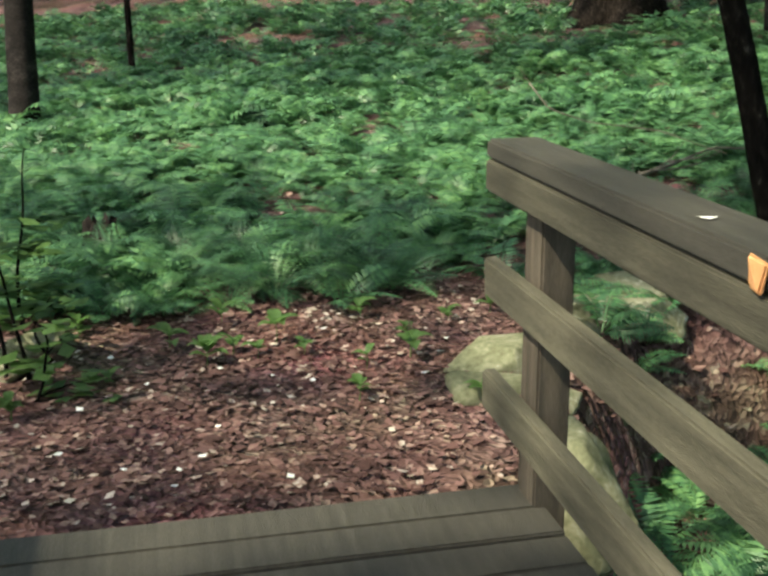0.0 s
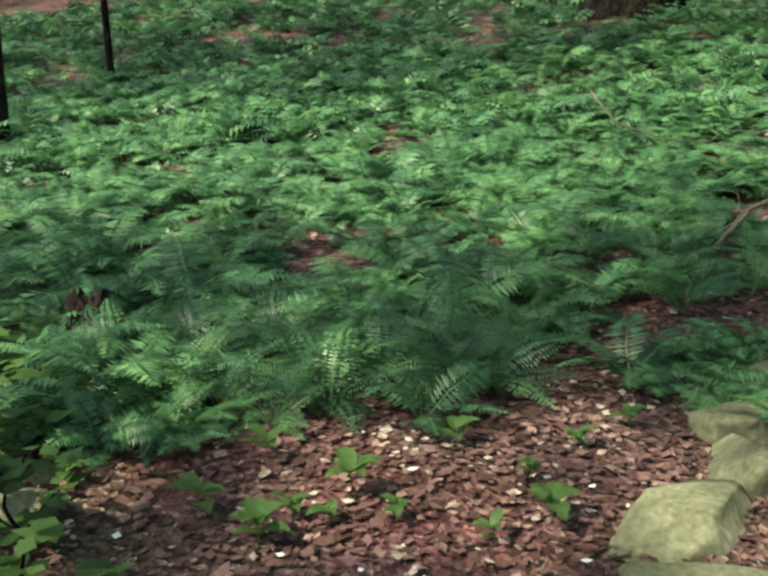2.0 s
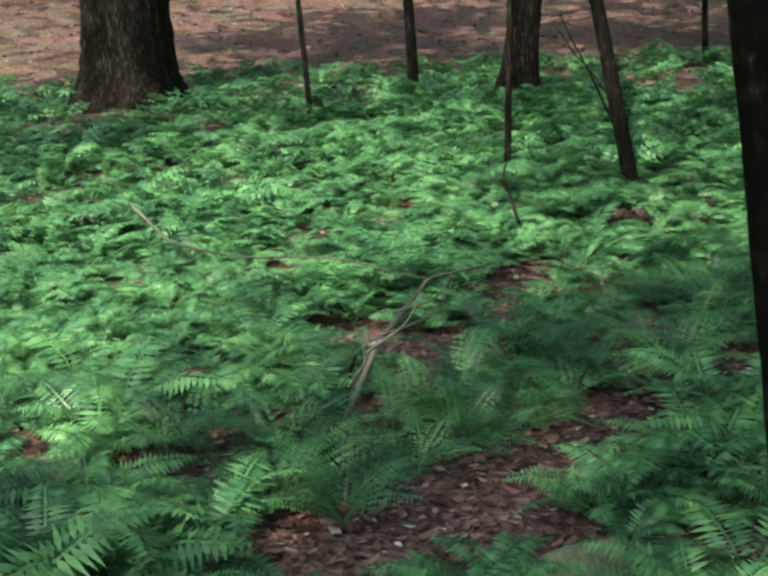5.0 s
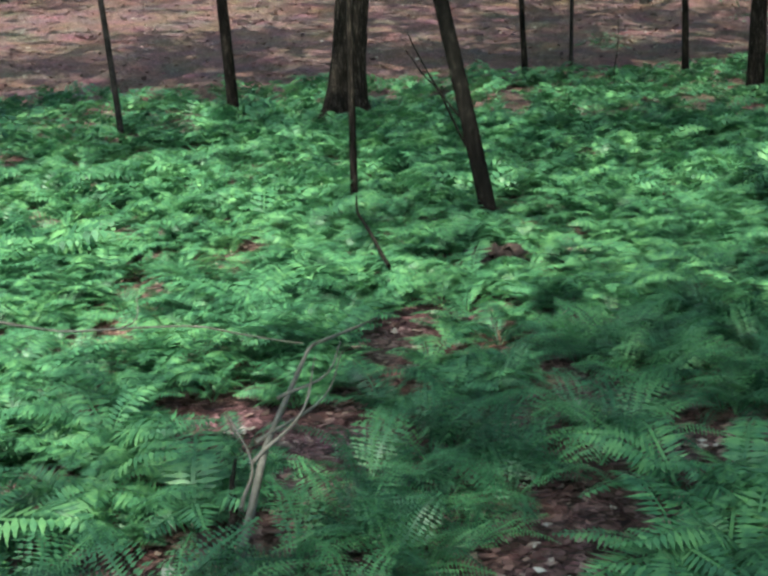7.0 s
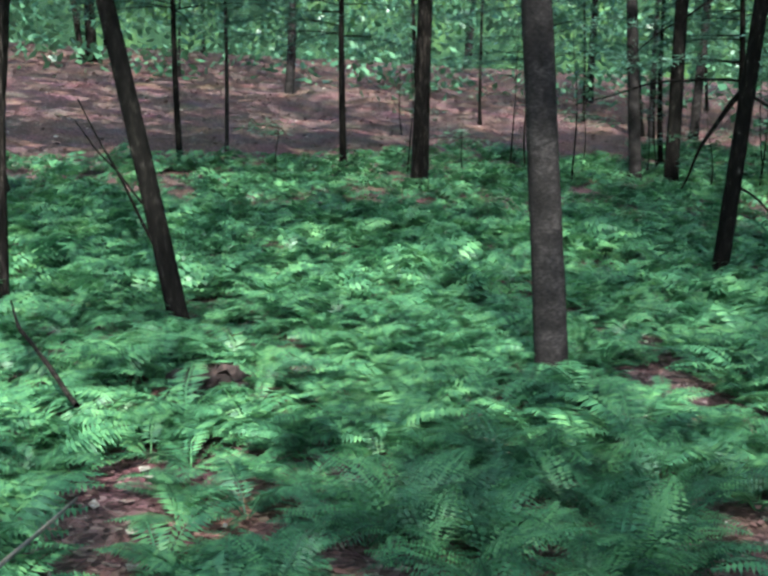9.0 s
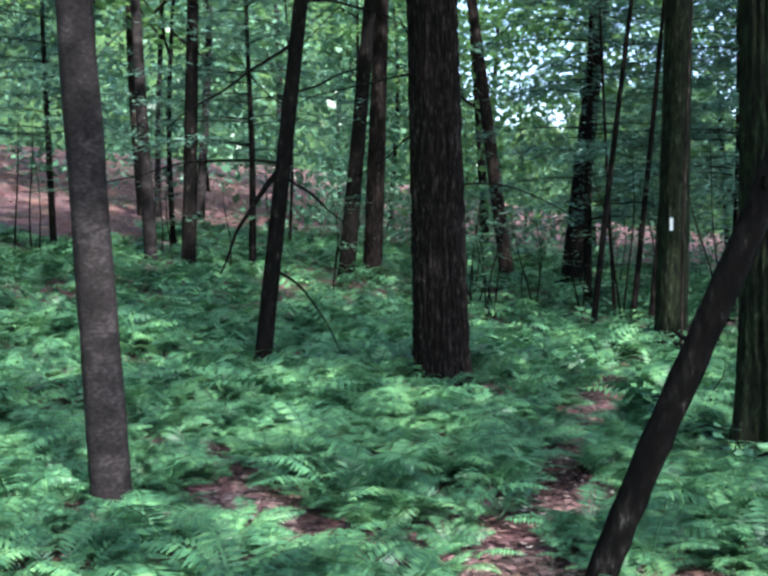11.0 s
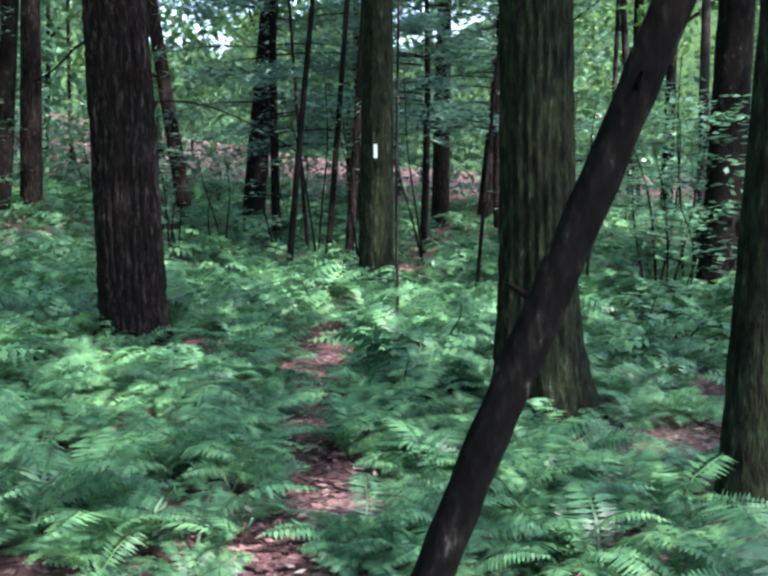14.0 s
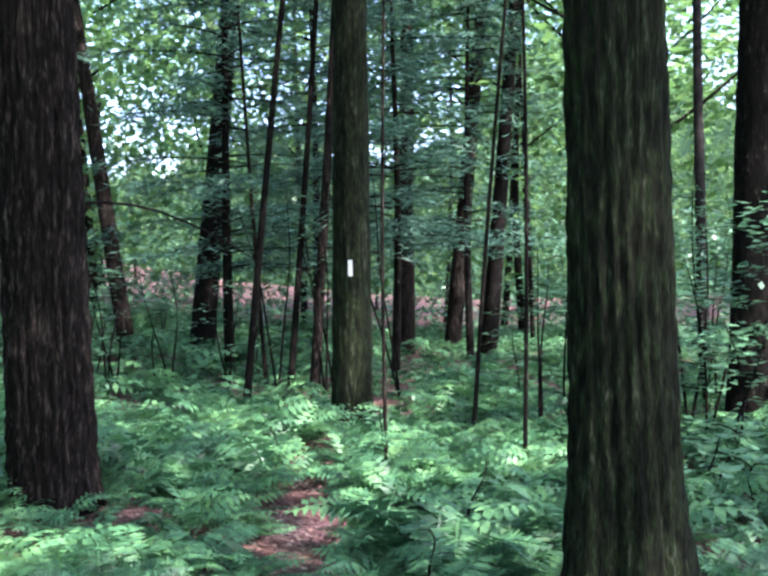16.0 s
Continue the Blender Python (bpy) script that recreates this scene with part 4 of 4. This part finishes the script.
fern_field(12500, (-14, 34), (-16, 26), 0.45, 5, 6, 10.5, 26, 8, 3, 0.34, "far field of green woodland ferns")

# the ferns nearest the trail, one by one
kinds = []
for k in range(6):
    v, f = frond(0.36, 24, rf, 0.26, 0.5 + 0.11 * k, 2)
    me = mesh_np("frond", v, f)
    me.materials.append(FERN_OB)
    kinds.append(me)
done = 0
while done < 110:
    x, y = rf.uniform(-0.3, 6.6), rf.uniform(5.0, 7.2)
    if not core(x, y) or not fern_ok(np.array([x]), np.array([y]), np.array([0.5]))[0]:
        continue
    thing = empty("fern", (x, y, float(land(x, y)) - 0.01), "green fern with arching feathery fronds beside the trail", "fern", "ferns along the trail")
    sc = rf.uniform(0.75, 1.25)
    for k in range(9):
        ob = new("frond", kinds[rf.randint(6)])
        ob.parent = thing
        ob.rotation_euler = (rf.uniform(-0.45, 0.45), rf.uniform(-0.4, 0.25), 0.7 * k + rf.uniform(-0.3, 0.3))
        ob.scale = (sc, sc, sc)
    done += 1

# ---------- seedlings on the landing ----------
def seedling(x, y, size, seed, n=7):
    rs = np.random.RandomState(seed)
    z = float(land(x, y))
    thing = empty("seedling", (x, y, z), "small broad-leaved seedling on the leaf litter", "seedling", "seedlings on the landing")
    v, f = tube([(0, 0, -0.01), (0.004, 0, size * 0.4), (0, 0.004, size * 0.8)], (0.003, 0.0025, 0.002), 5)
    ob_from("stem", smooth(mesh_np("stem", v, f)), LEAF, thing)
    for k in range(n):
        L, wd = size * rs.uniform(0.5, 0.9), 0.3
        s = np.linspace(0, 1, 6)
        hw = L * wd * np.sin(np.pi * (0.06 + 0.94 * s) ** 0.8)
        zc = 0.25 * L * np.sin(2.2 * s)
        lv = np.concatenate([np.stack([s * L, e * hw, zc + np.abs(e) * hw * 0.35], 1) for e in (1, 0, -1)])
        lf = [(r * 6 + q, r * 6 + q + 1, (r + 1) * 6 + q + 1, (r + 1) * 6 + q) for r in range(2) for q in range(5)]
        lo = ob_from("leaf", smooth(mesh_np("leaf", lv, lf)), LEAF, thing)
        lo.location = (0, 0, size * rs.uniform(0.35, 0.8))
        lo.rotation_euler = (0, rs.uniform(-0.3, 0.2), 2.4 * k + rs.uniform(-0.3, 0.3))


rp = np.random.RandomState(81)
for k, (x, y) in enumerate(((0.42, 4.35), (0.62, 4.32), (0.52, 4.5), (0.2, 4.3), (1.05, 4.15), (1.1, 4.45), (1.35, 4.62), (0.95, 4.75), (-0.2, 4.2), (0.05, 4.55),
                            (1.6, 4.75), (-0.35, 4.85), (0.3, 4.85), (1.2, 3.6), (0.75, 3.75), (-0.55, 3.9), (0.85, 4.1), (0.32, 4.42))):
    seedling(x, y, rp.uniform(0.07, 0.14), 90 + k, 5 + k % 4)

# ---------- fallen leaves ----------
def fallen(n, pick, size, seed, label):
    rs = np.random.RandomState(seed)
    x, y = pick(rs, n)
    m = len(x)
    z = land(x, y) + 0.012 + 0.012 * rs.rand(m)
    v, f = leaf_quads(np.stack([x, y, z], 1), size, rs, 0.3, 0.7, 0.6)
    ob = ob_from("fallen_leaves", mesh_np("fallen_leaves", v, f), DEAD_LEAF)
    return tagged(ob, label, "fallen leaves", kind="stuff")


def on_landing(rs, n):
    x, y = rs.uniform(-3, 2.2, n), rs.uniform(2.95, 5.4, n)
    k = (y > 2.95 + np.clip((x - 1.1) * 1.6, 0, 1.9))
    return x[k], y[k]


def on_trail(rs, n):
    s = rs.rand(n) * (len(TRAIL) - 3)
    i = s.astype(int)
    p = TRAIL[i] + (TRAIL[i + 1] - TRAIL[i]) * (s - i)[:, None] + rs.randn(n, 2) * 0.35
    return p[:, 0], p[:, 1]


def on_bank(rs, n):
    x, y = rs.uniform(6, 40, n), rs.uniform(-12, 32, n)
    k = 0.5 * x + 0.7 * y > 18
    return x[k], y[k]


def all_round(rs, n):
    return rs.uniform(-4, 10, n), rs.uniform(3, 11, n)


fallen(6500, on_landing, 0.034, 1, "red-brown and pale fallen leaves on the landing")
fallen(7000, on_trail, 0.04, 2, "brown fallen leaves along the trail")
fallen(14000, on_bank, 0.11, 3, "pinkish-brown fallen leaves on the bank")
fallen(9000, all_round, 0.06, 4, "brown fallen leaves under the ferns")
